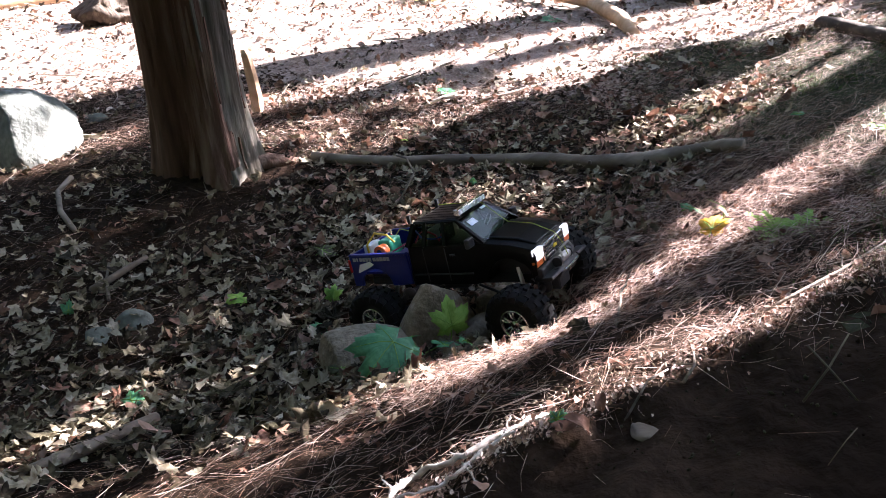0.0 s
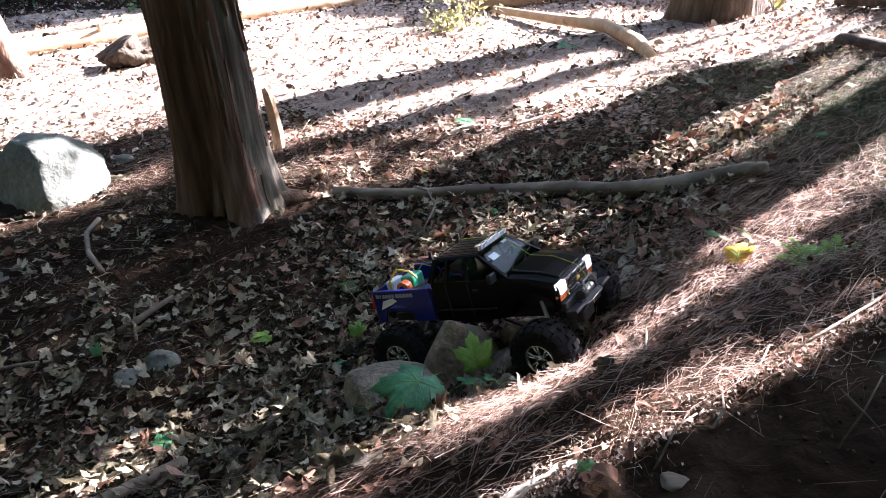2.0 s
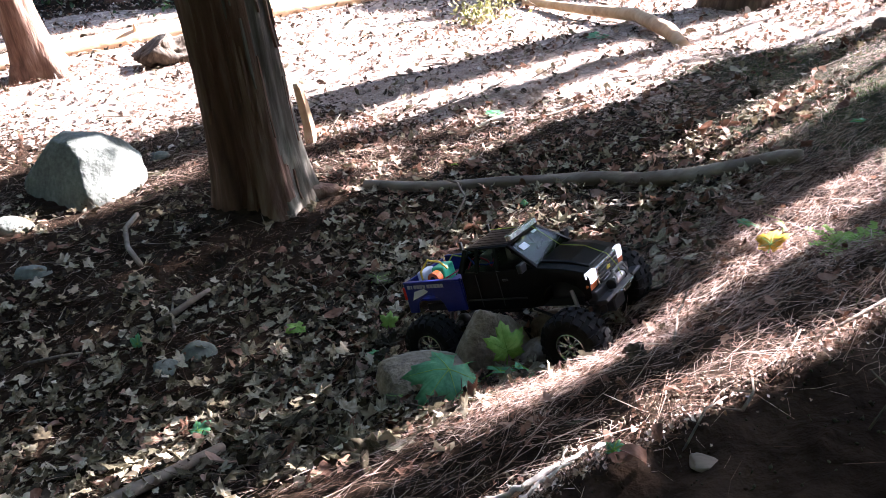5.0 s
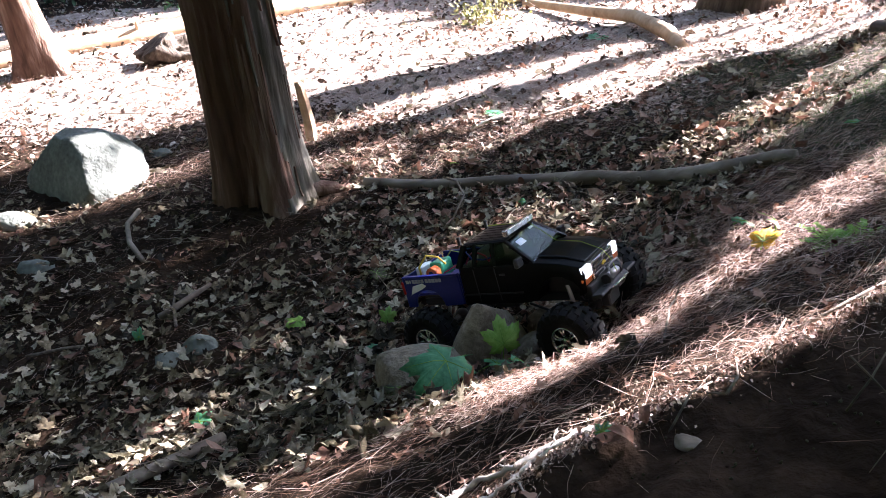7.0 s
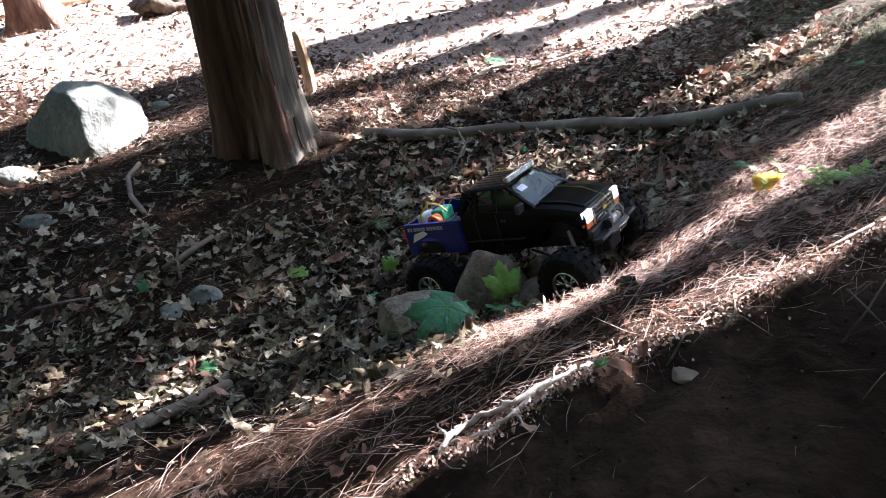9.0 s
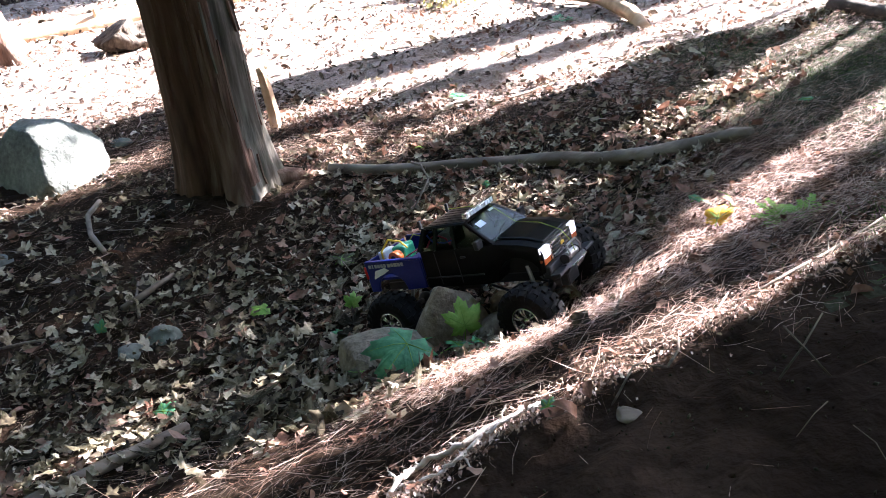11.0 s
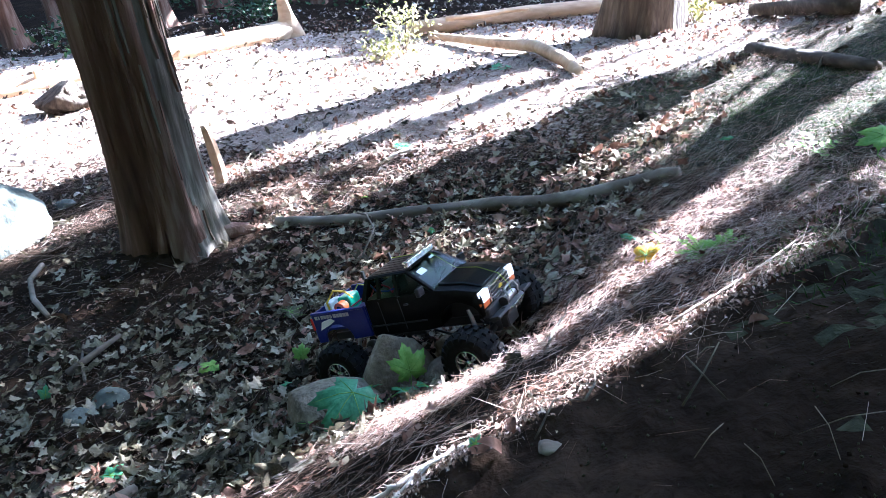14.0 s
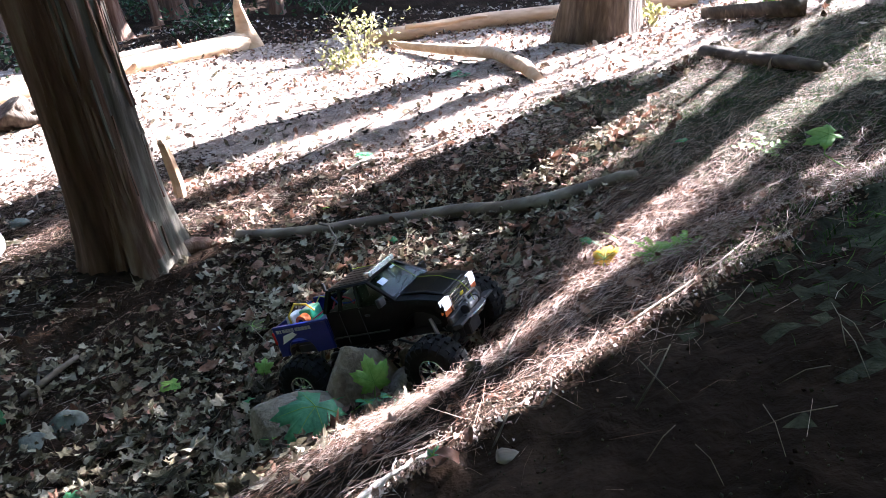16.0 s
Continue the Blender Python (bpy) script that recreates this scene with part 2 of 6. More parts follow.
def near_tree():
    """Twin-stemmed cedar: two fused stems with a deep groove and flaring roots."""
    base = on(-0.615, 2.22, -0.12)
    tree = empty("cedar_tree", Matrix.Translation(base), label="leaning twin-stemmed cedar with stringy reddish-brown bark", category="tree")
    bm = bmesh.new()
    seg, rows = 120, 110
    rings = []
    for j in range(rows):
        h = 5.16 * (j / (rows - 1)) ** 1.5 - 0.16
        ring = []
        flare = 0.12 * math.exp(-max(h, 0) / 0.17)
        for k in range(seg):
            a = 2 * math.pi * k / seg
            r = lobe_radius(a)
            deg = math.degrees(a) - (360 if a > math.pi else 0)
            roots = flare * (0.15 + sum(f * math.exp(-((deg - c + 180) % 360 - 180) ** 2 / (2 * w * w)) for c, f, w in ((2, 1.0, 15), (-58, 1.0, 17), (-132, 0.6, 16), (172, 0.7, 18), (92, 0.6, 20))))
            roots -= 0.028 * math.exp(-((deg + 104) / 9) ** 2) * (1 - math.exp(-max(h, 0) / 0.1))
            n1 = noise.noise((6 * math.cos(a), 6 * math.sin(a), h * 0.9)) * 0.012
            n2 = -abs(noise.noise((15 * math.cos(a) + 0.5 * h, 15 * math.sin(a), h * 1.3))) * 0.016 + noise.noise((30 * math.cos(a), 30 * math.sin(a), h * 5)) * 0.004
            r = r * (1 - 0.03 * h) + roots + n1 + n2
            lean = Vector((-0.035 * h, 0.02 * h, h))
            ring.append(bm.verts.new(lean + Vector((r * math.cos(a), r * math.sin(a), 0))))
        rings.append(ring)
    for a, b in zip(rings, rings[1:]):
        for k in range(seg):
            bm.faces.new((a[k], a[(k + 1) % seg], b[(k + 1) % seg], b[k]))
    bm.faces.ensure_lookup_table()
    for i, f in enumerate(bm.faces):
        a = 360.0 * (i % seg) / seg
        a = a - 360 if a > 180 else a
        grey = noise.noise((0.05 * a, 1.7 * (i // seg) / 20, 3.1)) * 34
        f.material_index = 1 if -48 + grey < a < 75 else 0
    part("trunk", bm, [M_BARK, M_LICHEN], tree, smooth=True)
    # roots running out over the ground
    for a, ln, r in ((4, 0.27, 0.034), (120, 0.22, 0.045)):
        d = Vector((math.cos(radians(a)), math.sin(radians(a))))
        pts = []
        for t in (0.25, 0.55, 0.8, 1.0):
            x, y = base.x + d.x * ln * t * 1.25, base.y + d.y * ln * t * 1.25
            pts.append(Vector((x, y, gz(x, y) + 0.075 * (1 - t) ** 1.5 - 0.012 * t)) - base)
        bm = bmesh.new()
        tube(bm, pts, [r * 1.2, r, r * 0.7, r * 0.3], 12, wob=0.2, seed=int(a) % 50)
        part("root", bm, M_BARK, tree, smooth=True)
    # loose strips of bark
    rng = random.Random(8)
    for k in range(90):
        a = radians(rng.uniform(-165, 20))
        z = rng.uniform(0.05, 1.1)
        ln = rng.uniform(0.10, 0.34)
        bm = bmesh.new()
        rows_ = []
        for i in range(5):
            h = z + ln * i / 4
            r = lobe_radius(a)
            r = r * (1 - 0.03 * h) + 0.002 + 0.035 * math.exp(-h / 0.13) + (0.006 if i == 0 else 0)
            w = 0.006 * math.sin(math.pi * (0.15 + 0.7 * i / 4))
            side = Vector((-math.sin(a), math.cos(a), 0))
            c0 = Vector((-0.035 * h + r * math.cos(a), 0.02 * h + r * math.sin(a), h))
            out = Vector((math.cos(a), math.sin(a), 0)) * 0.004
            rows_.append([bm.verts.new(c0 - side * w - out), bm.verts.new(c0 - side * w * 0.7 + out), bm.verts.new(c0 + side * w * 0.7 + out), bm.verts.new(c0 + side * w - out)])
        for p, q in zip(rows_, rows_[1:]):
            for i in range(3):
                bm.faces.new((p[i], p[i + 1], q[i + 1], q[i]))
        part("bark_strip", bm, M_LICHEN if math.degrees(a) > -75 and k % 4 == 0 else M_BARK, tree)
    # knots
    for a, z, r in ((-118, 0.62, 0.009), (-60, 0.50, 0.006), (-112, 0.35, 0.006)):
        bm = bmesh.new()
        d = Vector((math.cos(radians(a)), math.sin(radians(a)), 0.1))
        at = Vector((-0.035 * z, 0.02 * z, z))
        out = lobe_radius(radians(a)) * (1 - 0.03 * z) - 0.006
        tube(bm, [at + d * (out - 0.02), at + d * out, at + d * (out + 0.007)], [r * 1.5, r * 1.2, r * 0.5], 8, wob=0.2)
        part("knot", bm, M_BARK, tree, smooth=True)
    return tree


LOBES = ((-0.080, 0.030, 0.070), (0.062, -0.014, 0.083))
near_tree()


def log(name, pts, radii, material, label, seg=14, category="log", wob=0.06, seed=1):
    bm = bmesh.new()
    tube(bm, pts, radii, seg, wob=wob, seed=seed)
    return tagged(ob_from(name, bm, material), label, category)


def lump(name, centre, size, material, label, seed=0, rough=0.18, turn=0.0, facets=0.0, sub=4, category="stone", faces=()):
    """A stone: a ball pushed about by noise and cut by a few flat planes."""
    bm = bmesh.new()
    bmesh.ops.create_icosphere(bm, subdivisions=sub, radius=1)
    rng = random.Random(seed)
    cuts = [(Vector((rng.gauss(0, 1), rng.gauss(0, 1), rng.gauss(0, 0.7))).normalized(), rng.uniform(0.62, 0.88)) for _ in range(int(facets))]
    cuts += [(Vector(n).normalized(), d) for n, d in faces]
    rot = Matrix.Rotation(radians(turn), 3, "Z")
    for v in bm.verts:
        p = v.co.normalized()
        p = p * (1 + rough * noise.noise(p * 1.3 + Vector((seed, 0, 0))) + rough * 0.35 * noise.noise(p * 4 + Vector((0, seed, 0))) + 0.02 * noise.noise(p * 14))
        for nrm, dist in cuts:
            over = p.dot(nrm) - dist
            if over > 0:
                p -= nrm * over * 0.92
        v.co = rot @ Vector((p.x * size[0], p.y * size[1], p.z * size[2]))
    ob = tagged(ob_from(name, bm, material), label, category)
    ob.matrix_world = Matrix.Translation(centre)
    return ob


# long thin log lying across the hollow
def thin_log():
    way = [(-0.27, 2.235), (-0.10, 2.185), (0.06, 2.14), (0.20, 2.105), (0.34, 2.06), (0.48, 1.985), (0.60, 1.90), (0.72, 1.80), (0.82, 1.745), (0.89, 1.70), (0.925, 1.665)]
    girth = [0.017, 0.019, 0.020, 0.021, 0.023, 0.022, 0.024, 0.026, 0.025, 0.023, 0.019]
    pts = [on(x, y, 0.018 + 0.006 * math.sin(3.1 * i)) for i, (x, y) in enumerate(way)]
    ob = log("fallen_log", pts, girth, M_LOG, "long thin weathered grey-brown log lying on leaves", 16, "log", 0.16, 4)
    for i, (k, dx, dy) in enumerate(((2, 0.0, -0.02), (4, 0.01, -0.018), (6, -0.01, -0.02), (8, 0.015, 0.01))):
        bm = bmesh.new()
        p = pts[k]
        tube(bm, [p, p + Vector((dx, dy, 0.014)), p + Vector((dx * 1.4, dy * 1.4, 0.024))], [0.011, 0.007, 0.003], 7, wob=0.2, seed=i)
        part("knot", bm, M_LOG, ob, smooth=True)
    return ob


thin_log()
lump("boulder", on(-1.415, 2.52, 0.045), (0.235, 0.21, 0.178), M_BOULDER, "large rounded pale grey granite boulder half in sunlight", 5, 0.14, 0, 1, 5, "boulder", (((-0.60, -0.72, 0.34), 0.44), ((-0.80, 0.1, 0.60), 0.76)))

# ---------------- more materials ----------------
M_LEAF = mat("dead_leaf", [(0.016, 0.0115, 0.007), (0.081, 0.063, 0.037), (0.176, 0.143, 0.088), (0.375, 0.325, 0.235)], 25, 0.72, 0.35, 120, rand=0.9, island=True, trans=0.2, spec=0.14)
M_RUST = mat("russet_leaf", [(0.075, 0.036, 0.022), (0.19, 0.10, 0.068), (0.32, 0.205, 0.15)], 25, 0.7, 0.3, 120, rand=0.8, island=True, trans=0.25, spec=0.14)
M_NEEDLE = mat("pine_needles", [(0.05, 0.023, 0.013), (0.31, 0.18, 0.122), (0.72, 0.555, 0.46)], 20, 0.6, 0.0, rand=0.9, island=True, spec=0.2)
M_PALENEEDLE = mat("dry_needles", [(0.10, 0.05, 0.032), (0.30, 0.19, 0.14), (0.58, 0.45, 0.37)], 20, 0.6, 0.0, rand=0.9, island=True, spec=0.4)
M_TWIG = mat("grey_twig", [(0.06, 0.045, 0.035), (0.20, 0.16, 0.12), (0.38, 0.33, 0.27)], 30, 0.85, 0.4, 150, rand=0.7, island=True, spec=0.3)
M_PALETWIG = mat("pale_grey_twig", [(0.20, 0.17, 0.14), (0.40, 0.36, 0.31), (0.58, 0.54, 0.48)], 40, 0.8, 0.4, 150, spec=0.3)
M_GREEN = mat("green_maple_leaf", [(0.045, 0.17, 0.075), (0.08, 0.27, 0.12), (0.14, 0.35, 0.16)], 30, 0.5, 0.3, 90, rand=0.4, trans=0.35, spec=0.5)
M_LIME = mat("yellow_green_leaf", [(0.10, 0.23, 0.03), (0.16, 0.32, 0.045), (0.26, 0.41, 0.08)], 30, 0.5, 0.3, 90, rand=0.4, island=True, trans=0.4, spec=0.5)
M_OLIVE = mat("dull_olive_leaf", [(0.028, 0.032, 0.016), (0.065, 0.068, 0.036), (0.12, 0.118, 0.065)], 25, 0.75, 0.3, 110, rand=0.3, trans=0.2, spec=0.14)
M_YELLOW = mat("yellow_leaf", [(0.42, 0.22, 0.015), (0.60, 0.36, 0.02), (0.68, 0.48, 0.06)], 30, 0.5, 0.3, 90, rand=0.3, trans=0.35, spec=0.5)
M_GRASS = mat("dry_grass", [(0.05, 0.042, 0.022), (0.13, 0.105, 0.06), (0.24, 0.19, 0.12)], 12, 0.7, 0.0, rand=0.8, island=True, trans=0.2)
M_MOSS = mat("green_moss", [(0.015, 0.035, 0.008), (0.045, 0.09, 0.02), (0.10, 0.16, 0.035)], 20, 0.95, 0.4, 200, rand=0.8, island=True, spec=0.1)
M_CANOPY = mat("unseen_canopy", [(0.05, 0.11, 0.02), (0.09, 0.18, 0.03), (0.15, 0.25, 0.05)], 6, 0.6, 0.0, rand=0.6, island=True, trans=0.5, spec=0.2)
M_CONIFER = mat("dark_foliage", [(0.012, 0.03, 0.012), (0.03, 0.07, 0.025), (0.06, 0.11, 0.035)], 6, 0.7, 0.0, rand=0.6, island=True, trans=0.2)
M_STRAW = mat("straw_yellow_leaf", [(0.16, 0.17, 0.05), (0.30, 0.28, 0.11), (0.46, 0.41, 0.21)], 20, 0.6, 0.0, rand=0.6, island=True, trans=0.35)
M_LEAFONE = mat("single_dead_leaf", [(0.022, 0.018, 0.011), (0.074, 0.063, 0.036), (0.15, 0.13, 0.08), (0.26, 0.23, 0.165)], 25, 0.75, 0.35, 120, rand=0.9, trans=0.2, spec=0.14)
# lit copy of the dead leaf: far sunshine is put into the colour
M_SUNLEAF = mat("sunlit_pale_leaf", [(0.04, 0.026, 0.019), (0.14, 0.095, 0.073), (0.32, 0.255, 0.21), (0.50, 0.435, 0.375)], 25, 0.75, 0.3, 120, rand=0.9, island=True, trans=0.15, spec=0.35)
M_FUNGUS = mat("pale_mushroom", [(0.55, 0.45, 0.33), (0.68, 0.60, 0.48), (0.75, 0.70, 0.60)], 30, 0.6, 0.2, 90, spec=0.4)

# ---------------- leaves and needles ----------------
def leaf_outline(lobes, n, depth, seed, long=1.25):
    """A leaf's outline about its middle, tip along +x."""
    rng = random.Random(seed)
    out = []
    for k in range(n):
        a = 2 * math.pi * k / n
        if lobes:
            r = 1 - depth * (0.5 - 0.5 * math.cos(lobes * a)) + rng.uniform(-0.08, 0.08)
            r *= 0.85 + 0.3 * max(0, math.cos(a)) - 0.15 * max(0, -math.cos(a))
        else:
            r = 1 + rng.uniform(-0.07, 0.07)
            r *= 1.0 - 0.38 * abs(math.sin(a)) ** 1.3
        out.append((r * math.cos(a) * (long if not lobes else 1.0), r * math.sin(a)))
    return out


def leaf_template(lobes, n, depth, seed, curl, fold, twist):
    """Points and triangles of one curled dry leaf of radius 1: a middle, an inner ring and the rim."""
    o = leaf_outline(lobes, n, depth, seed)
    rng = random.Random(seed + 50)
    pts = [(0, 0, 0)]
    for f in (0.55, 1.0):
        for x, y in o:
            px, py = x * f, y * f
            z = curl * (px * px) + fold * abs(py) + twist * px * py + rng.uniform(-0.07, 0.07) * f
            pts.append((px, py, z))
    tri = []
    for k in range(n):
        j = (k + 1) % n
        tri += [(0, 1 + k, 1 + j), (1 + k, 1 + n + k, 1 + n + j), (1 + k, 1 + n + j, 1 + j)]
    return np.array(pts, float), np.array(tri)


LEAVES = [leaf_template(l, n, d, s, c, f, t) for l, n, d, s, c, f, t in (
    (5, 15, 0.45, 1, 0.35, 0.15, 0.2), (5, 15, 0.5, 2, -0.3, 0.3, -0.3), (5, 15, 0.4, 3, 0.6, -0.2, 0.3), (0, 10, 0, 4, 0.3, 0.35, 0.1),
    (0, 10, 0, 5, -0.45, 0.25, 0.3), (5, 15, 0.35, 6, 0.1, 0.5, 0.4), (0, 10, 0, 7, 0.7, 0.1, -0.4), (7, 14, 0.4, 8, -0.5, 0.2, 0.2))]


def dry_maple(seed, curl, fold, torn):
    """A dead maple leaf of radius 1: pointed lobes, a folded middle, some lobes torn short."""
    rng = random.Random(seed)
    rim = []
    for a, r in ((-112, 0.68), (-56, 0.92), (0, 1.05), (56, 0.92), (112, 0.68)):
        r *= rng.uniform(0.8, 1.08) if rng.random() > torn else rng.uniform(0.45, 0.65)
        rim += [(a - 17, r * 0.72), (a + rng.uniform(-5, 5), r), (a + 17, r * 0.72)]
        rim.append((a + 28, rng.uniform(0.46, 0.66)))
    rim[-1] = (175, 0.15)
    pts = [(0, 0, 0)]
    for a, r in rim:
        x, y = r * math.cos(radians(a)), r * math.sin(radians(a))
        pts.append((x, y, 1.5 * curl * (x * x + 0.6 * y * y) + 1.3 * fold * abs(y) + rng.uniform(-0.2, 0.2) * r))
    n = len(rim)
    return np.array(pts, float), np.array([(0, 1 + k, 1 + (k + 1) % n) for k in range(n)])


def dry_oval(seed, curl, fold):
    rng = random.Random(seed)
    pts = [(0, 0, 0)]
    for k in range(12):
        a = 2 * math.pi * k / 12
        x, y = 1.15 * math.cos(a), 0.62 * math.sin(a) * rng.uniform(0.8, 1.1)
        pts.append((x, y, 1.4 * curl * x * x + 1.5 * fold * abs(y) + rng.uniform(-0.14, 0.14)))
    return np.array(pts, float), np.array([(0, 1 + k, 1 + (k + 1) % 12) for k in range(12)])


DRY = [dry_maple(k, c, f, t) for k, (c, f, t) in enumerate(((0.2, 0.1, 0.2), (-0.25, 0.15, 0.4), (0.35, -0.1, 0.5), (-0.1, 0.3, 0.3), (0.1, 0.05, 0.7), (-0.35, 0.0, 0.5)))] + [dry_oval(9, 0.25, 0.2), dry_oval(10, -0.3, 0.25)]


# a plain leaf of six facets for boughs and crowns
SPRAY = (DRY[6][0][[0, 1, 3, 5, 7, 9, 11]] * 1.06, np.array([(0, 1 + k, 1 + (k + 1) % 6) for k in range(6)]))


def turns(yaw, pitch, roll):
    cy, sy, cp, sp, cr, sr = np.cos(yaw), np.sin(yaw), np.cos(pitch), np.sin(pitch), np.cos(roll), np.sin(roll)
    o, i = np.zeros_like(yaw), np.ones_like(yaw)
    rz = np.stack([cy, -sy, o, sy, cy, o, o, o, i], -1).reshape(-1, 3, 3)
    ry = np.stack([cp, o, sp, o, i, o, -sp, o, cp], -1).reshape(-1, 3, 3)
    rx = np.stack([i, o, o, o, cr, -sr, o, sr, cr], -1).reshape(-1, 3, 3)
    return rz @ ry @ rx


def slope_normal(x, y):
    e = 0.03
    gx = (ground_z(x + e, y) - ground_z(x - e, y)) / (2 * e)
    gy = (ground_z(x, y + e) - ground_z(x, y - e)) / (2 * e)
    n = np.stack([-gx, -gy, np.ones_like(gx)], -1)
    return n / np.linalg.norm(n, axis=-1, keepdims=True)


def lay(points, rot, normal):
    """Turns local axes so that z follows the slope."""
    z = normal
    x = np.cross(np.tile([0.0, 1.0, 0.0], (len(z), 1)), z)
    x /= np.linalg.norm(x, axis=-1, keepdims=True)
    y = np.cross(z, x)
    return np.stack([x, y, z], -1) @ rot


def scatter_mesh(name, templates, x, y, size, tilt, lift, material, rng, label, category, aim=None, up=None):
    verts, tris, base = [], [], 0
    pick = rng.integers(0, len(templates), len(x))
    for k, (pts, tri) in enumerate(templates):
        i = np.where(pick == k)[0]
        if not len(i):
            continue
        yaw = rng.uniform(0, 2 * math.pi, len(i)) if aim is None else aim[i]
        r = turns(yaw, rng.normal(0, tilt, len(i)), rng.normal(0, tilt, len(i)))
        r = lay(None, r, slope_normal(x[i], y[i]))
        p = np.einsum("nij,mj->nmi", r, pts) * size[i, None, None]
        z = ground_z(x[i], y[i]) + rng.uniform(*lift, len(i)) + (0 if up is None else up[i])
        p += np.stack([x[i], y[i], z], -1)[:, None]
        verts.append(p.reshape(-1, 3))
        tris.append((tri[None] + (np.arange(len(i)) * len(pts))[:, None, None] + base).reshape(-1, 3))
        base += len(i) * len(pts)
    v, f = np.concatenate(verts), np.concatenate(tris)
    me = bpy.data.meshes.new(name)
    me.vertices.add(len(v))
    me.vertices.foreach_set("co", v.ravel())
    me.loops.add(f.size)
    me.loops.foreach_set("vertex_index", f.ravel().astype(np.int32))
    me.polygons.add(len(f))
    me.polygons.foreach_set("loop_start", np.arange(0, f.size, 3, dtype=np.int32))
    me.update(calc_edges=True)
    me.validate()
    me.materials.append(material)
    return tagged(new(name, me), label, category, kind="stuff")


def smooth01(v, lo, hi):
    t = np.clip((v - lo) / (hi - lo), 0, 1)
    return t * t * (3 - 2 * t)


def bank_u(x, y):
    return -0.7656 * x + 0.6433 * y


def patchy(x, y, s, seed):
    return np.array([noise.noise((a * s + seed, b * s, 0.5)) for a, b in zip(x, y)])


def draw(rng, n, box, chance):
    """n places in a box, kept with the given chance."""
    x, y = rng.uniform(box[0], box[1], n), rng.uniform(box[2], box[3], n)
    keep = rng.uniform(0, 1, n) < chance(x, y)
    return x[keep], y[keep]


def clear(x, y):
    """Free of the tree foot and the stones."""
    return (np.hypot(x + 0.615, y - 2.22) > 0.19) & (np.hypot(x + 1.42, y - 2.52) > 0.2)


def leaf_chance(x, y):
    u = bank_u(x, y)
    c = smooth01(u, 0.34, 0.58) * (1 - 0.88 * smooth01(y, 2.15, 2.55))
    dark = np.clip(np.exp(-((x + 0.95) ** 2 / 0.5 + (y - 2.0) ** 2 / 0.14)) * 1.5, 0, 1)
    return (c * (1 - 0.85 * dark) * (0.35 + 0.65 * smooth01(patchy(x, y, 3.0, 2.0), -0.35, 0.3)) + 0.03 * smooth01(u, 0.2, 0.4)) * clear(x, y) * smooth01(x + 0.12 * np.sin(9 * y), -2.0, -1.65) * smooth01(y, 0.5, 0.7)


def litter():
    rng = np.random.default_rng(11)
    x, y = draw(rng, 36000, (-2.0, 1.9, 0.35, 3.1), leaf_chance)
    scatter_mesh("leaf_litter", DRY[:6], x, y, 0.009 + 0.025 * rng.beta(1.4, 2.0, len(x)), 0.52, (0.001, 0.026), M_LEAF, rng, "brown dead maple and oak leaves covering the hollow", "leaf litter")
    x, y = draw(rng, 9500, (-1.6, 1.7, 0.5, 3.0), lambda a, b: leaf_chance(a, b) * (0.2 + 0.8 * smooth01(a + 0.5 * b, 0.1, 0.9)))
    scatter_mesh("russet_leaf_litter", DRY, x, y, rng.uniform(0.012, 0.03, len(x)), 0.55, (0.004, 0.026), M_RUST, rng, "scattered russet dead leaves among brown ones", "leaf litter")
    x, y = draw(rng, 12000, (-4.0, 3.6, 2.7, 7.2), lambda a, b: (0.15 + 0.85 * smooth01(patchy(a, b, 1.7, 5.0), -0.2, 0.4)) * clear(a, b))
    scatter_mesh("far_russet_litter", DRY, x, y, rng.uniform(0.008, 0.022, len(x)), 0.6, (0.004, 0.03), M_RUST, rng, "curled reddish dead leaves strewn over the sunlit floor", "leaf litter")
    # sunlit floor further off: thinner, flatter litter, with sun put into its paler colour
    x, y = draw(rng, 12000, (-5.0, 4.0, 2.85, 8.0), lambda a, b: 0.75 * clear(a, b))
    scatter_mesh("far_leaf_litter", DRY, x, y, rng.uniform(0.012, 0.03, len(x)), 0.55, (0.0, 0.02), M_SUNLEAF, rng, "thin layer of dead leaves tinted pale for the sun on the floor", "leaf litter")


def needle_template(bend):
    """A bent three-sided needle of length 1."""
    pts, tri, w = [], [], 0.0042
    for i, t in enumerate((-0.5, 0.0, 0.5)):
        c = (t, bend * (0.25 - t * t), 0)
        for k in range(3):
            a = 2 * math.pi * k / 3
            pts.append((c[0], c[1] + w * math.cos(a), w * math.sin(a)))
    for i in range(2):
        for k in range(3):
            a, b, c, d = i * 3 + k, i * 3 + (k + 1) % 3, (i + 1) * 3 + (k + 1) % 3, (i + 1) * 3 + k
            tri += [(a, b, c), (a, c, d)]
    return np.array(pts, float), np.array(tri)


def straight_needle(lift):
    """A straight three-sided needle of length 1."""
    pts = [(t, 0.0032 * math.cos(k * 2.094), 0.0032 * math.sin(k * 2.094) + lift * t) for t in (-0.5, 0.5) for k in range(3)]
    tri = []
    for k in range(3):
        a, b = k, (k + 1) % 3
        tri += [(a, b, b + 3), (a, b + 3, a + 3)]
    return np.array(pts, float), np.array(tri)


NEEDLES = [needle_template(0.35), needle_template(-0.5), needle_template(0.9), straight_needle(0.0), straight_needle(0.1), straight_needle(-0.1)]


